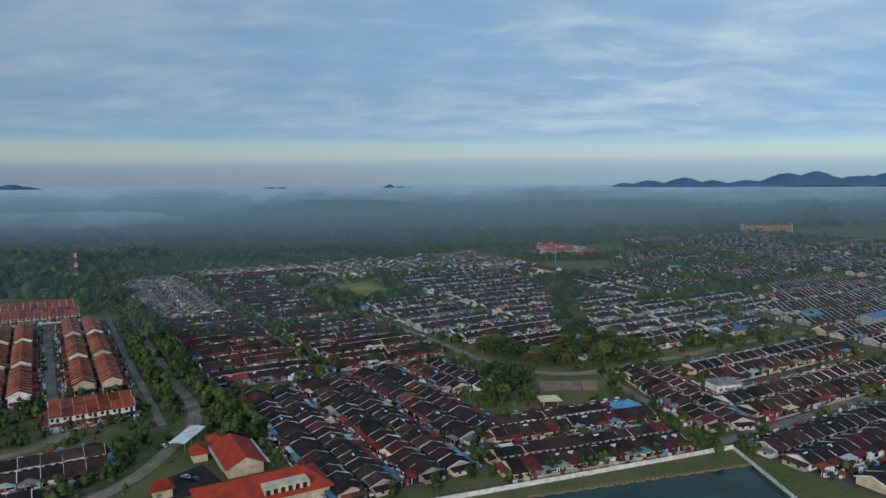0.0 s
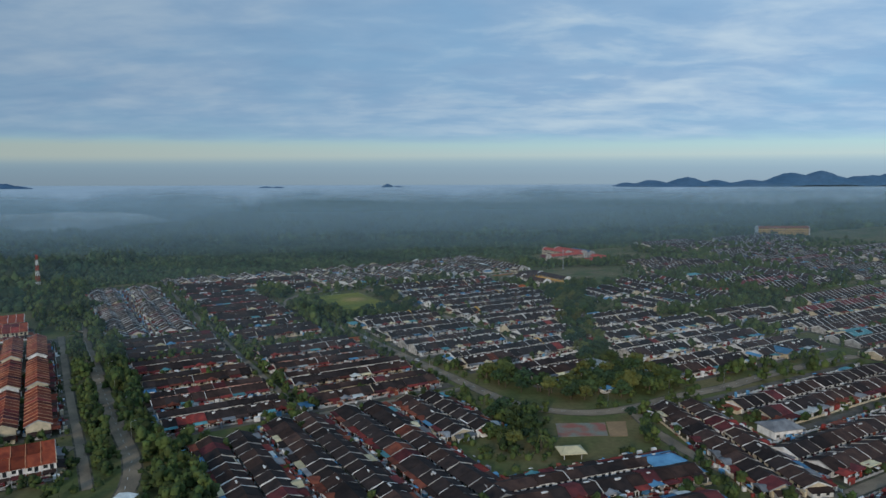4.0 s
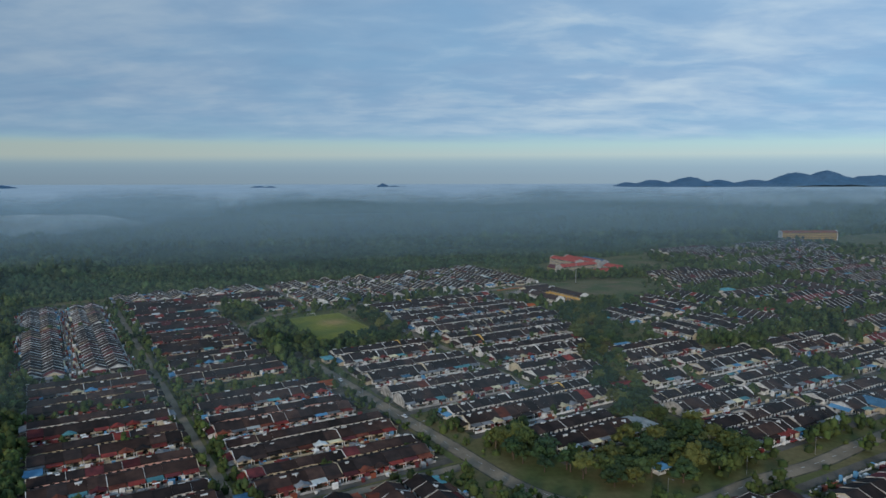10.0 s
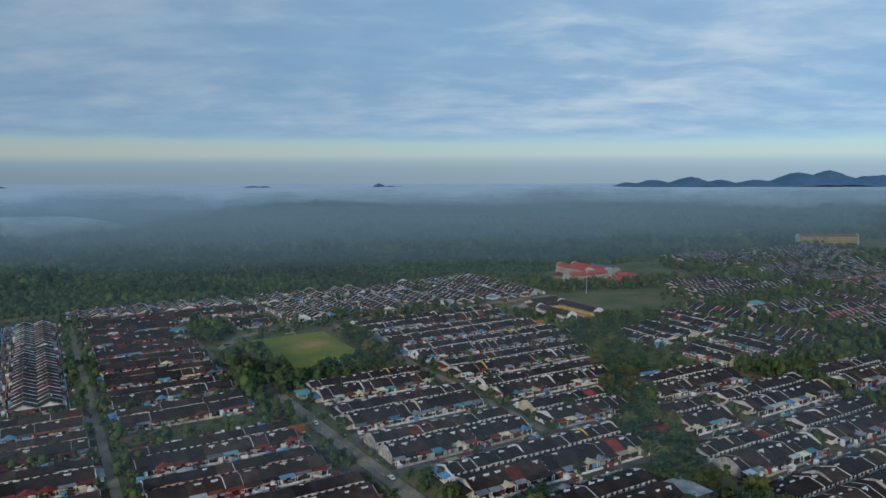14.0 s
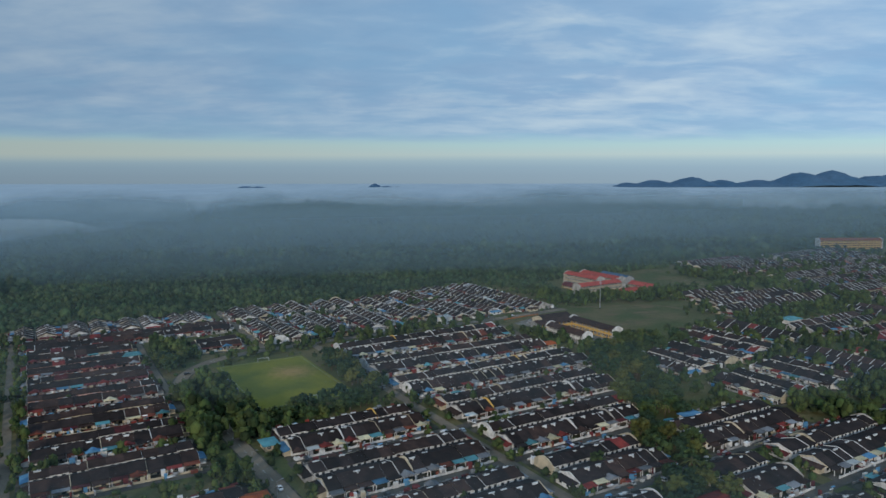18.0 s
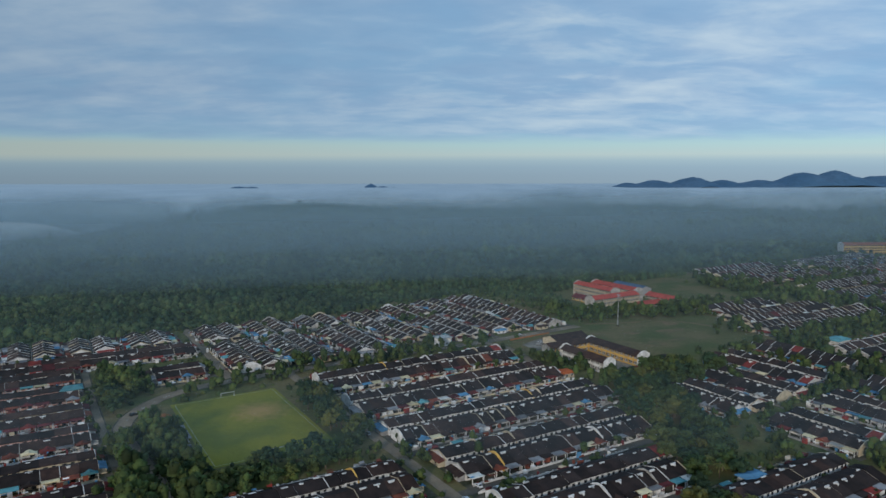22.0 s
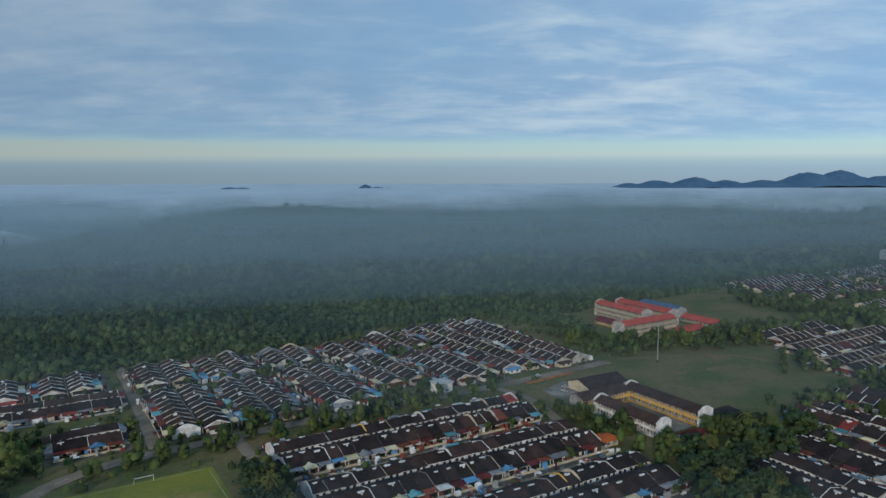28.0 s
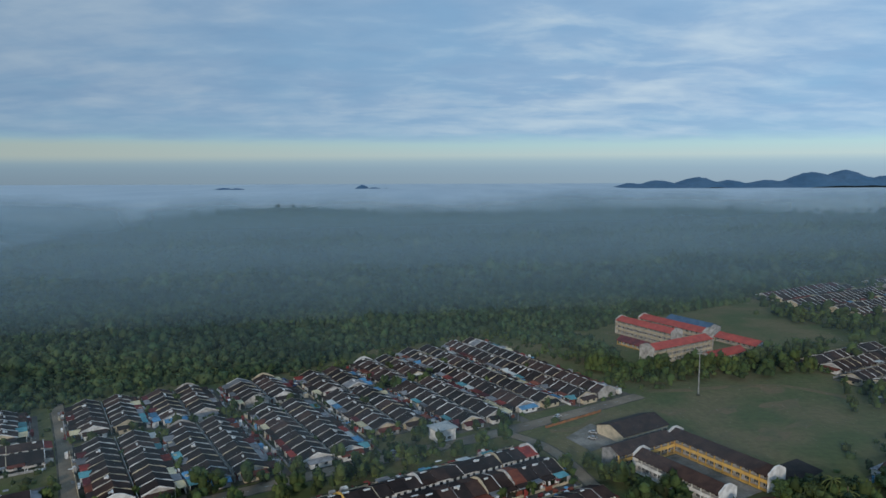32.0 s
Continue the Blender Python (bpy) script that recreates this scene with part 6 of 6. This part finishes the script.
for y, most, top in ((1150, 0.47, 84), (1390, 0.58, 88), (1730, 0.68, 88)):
    m = haze_sheet_mat("woods_haze", most, (0.140, 0.234, 0.312), (-14, 42, top - 30, top), (170, 0.10, 0.42, y * 0.01), (330, 800, 0.85))
    haze_sheet(-2600, y - 520, 2600, y + 520, -14, top + 10, m, "blue sheet of painted-in morning haze over the woods")


def fog_front(x):
    """Where the low cloud begins: far behind the wooded hill, nearer to the west of it."""
    t = min(1.0, max(0.0, (x + 640) / 290))
    u = min(1.0, max(0.0, (x + 250) / 700))
    return 1220 + 720 * t * t * (3 - 2 * t) + 40 * u * u * (3 - 2 * u)


def low_cloud():
    """A sheet of low cloud that swells up out of the woods and runs level to the horizon; thin at its hem, closed behind."""
    m = bpy.data.materials.new("low_cloud")
    m.use_nodes = True
    n, l = m.node_tree.nodes, m.node_tree.links
    n.clear()
    out, mix = n.new("ShaderNodeOutputMaterial"), n.new("ShaderNodeMixShader")
    tr, df, geo = n.new("ShaderNodeBsdfTransparent"), n.new("ShaderNodeBsdfDiffuse"), n.new("ShaderNodeNewGeometry")
    hem, t = n.new("ShaderNodeAttribute"), n.new("ShaderNodeTexNoise")
    hem.attribute_name = "closeness"
    mp = n.new("ShaderNodeMapping")
    mp.inputs["Scale"].default_value = (1, 0.16, 2.0)
    l.new(geo.outputs["Position"], mp.inputs[0])
    t.inputs["Scale"].default_value, t.inputs["Detail"].default_value, t.inputs["Roughness"].default_value = 1 / 150.0, 5, 0.52
    l.new(mp.outputs[0], t.inputs["Vector"])
    torn = n.new("ShaderNodeMath")
    torn.operation = "MULTIPLY_ADD"
    torn.inputs[1].default_value, torn.inputs[2].default_value = 2.2, -1.1
    l.new(t.outputs[0], torn.inputs[0])
    # the tearing fades where the cloud is closed
    closed = n.new("ShaderNodeMapRange")
    for k, v in (("From Min", 0.0), ("From Max", 1.6), ("To Min", 1.0), ("To Max", 0.25)):
        closed.inputs[k].default_value = v
    l.new(hem.outputs["Fac"], closed.inputs["Value"])
    total, prod = n.new("ShaderNodeMath"), n.new("ShaderNodeMath")
    prod.operation = "MULTIPLY"
    l.new(torn.outputs[0], prod.inputs[0])
    l.new(closed.outputs[0], prod.inputs[1])
    total.use_clamp = True
    l.new(prod.outputs[0], total.inputs[0])
    l.new(hem.outputs["Fac"], total.inputs[1])
    soft = n.new("ShaderNodeMapRange")
    soft.interpolation_type = "SMOOTHSTEP"
    l.new(total.outputs[0], soft.inputs["Value"])
    tone = n.new("ShaderNodeMix")
    tone.data_type = "RGBA"
    tone.inputs["A"].default_value, tone.inputs["B"].default_value = (0.35, 0.445, 0.51, 1), (0.54, 0.62, 0.66, 1)
    l.new(t.outputs[0], tone.inputs["Factor"])
    l.new(tone.outputs["Result"], df.inputs[0])
    l.new(soft.outputs[0], mix.inputs[0])
    l.new(tr.outputs[0], mix.inputs[1])
    l.new(df.outputs[0], mix.inputs[2])
    l.new(mix.outputs[0], out.inputs[0])
    nx, ny = 110, 60
    vs, dens = [], []
    for j in range(ny + 1):
        for i in range(nx + 1):
            v = j / ny
            u = i / nx - 0.5
            x = u * 3600
            y0 = fog_front(x)
            d = 720 * v if v < 0.5 else 360 + (5800 - y0 - 360) * ((v - 0.5) * 2) ** 1.5
            spread = 1 + max(0.0, d) / 2600
            k = min(1.0, max(0.0, d / 420))
            rise_z = -16 + 58 * k * k * (3 - 2 * k) - 36 * min(1.0, max(0.0, y0 + d - 2500) / 1900)
            swell = 9 * noise.noise((x / 130, (y0 + d) / 260, 0.7)) * min(1.0, d / 200) * max(0.0, 1 - d / 1800)
            vs.append((x * spread, y0 + d, rise_z + swell))
            dens.append(-0.32 + 1.3 * min(1.0, d / 400) + 0.75 * min(1.0, d / 1400))
    w = nx + 1
    me = mesh("low_cloud", vs, [(j * w + i, j * w + i + 1, (j + 1) * w + i + 1, (j + 1) * w + i) for j in range(ny) for i in range(nx)], m)
    me.polygons.foreach_set("use_smooth", [True] * len(me.polygons))
    me.attributes.new("closeness", "FLOAT", "POINT").data.foreach_set("value", dens)
    tagged(new("low_cloud", me), "grey-white sea of low morning cloud over the woods", "cloud", "", "stuff")


low_cloud()
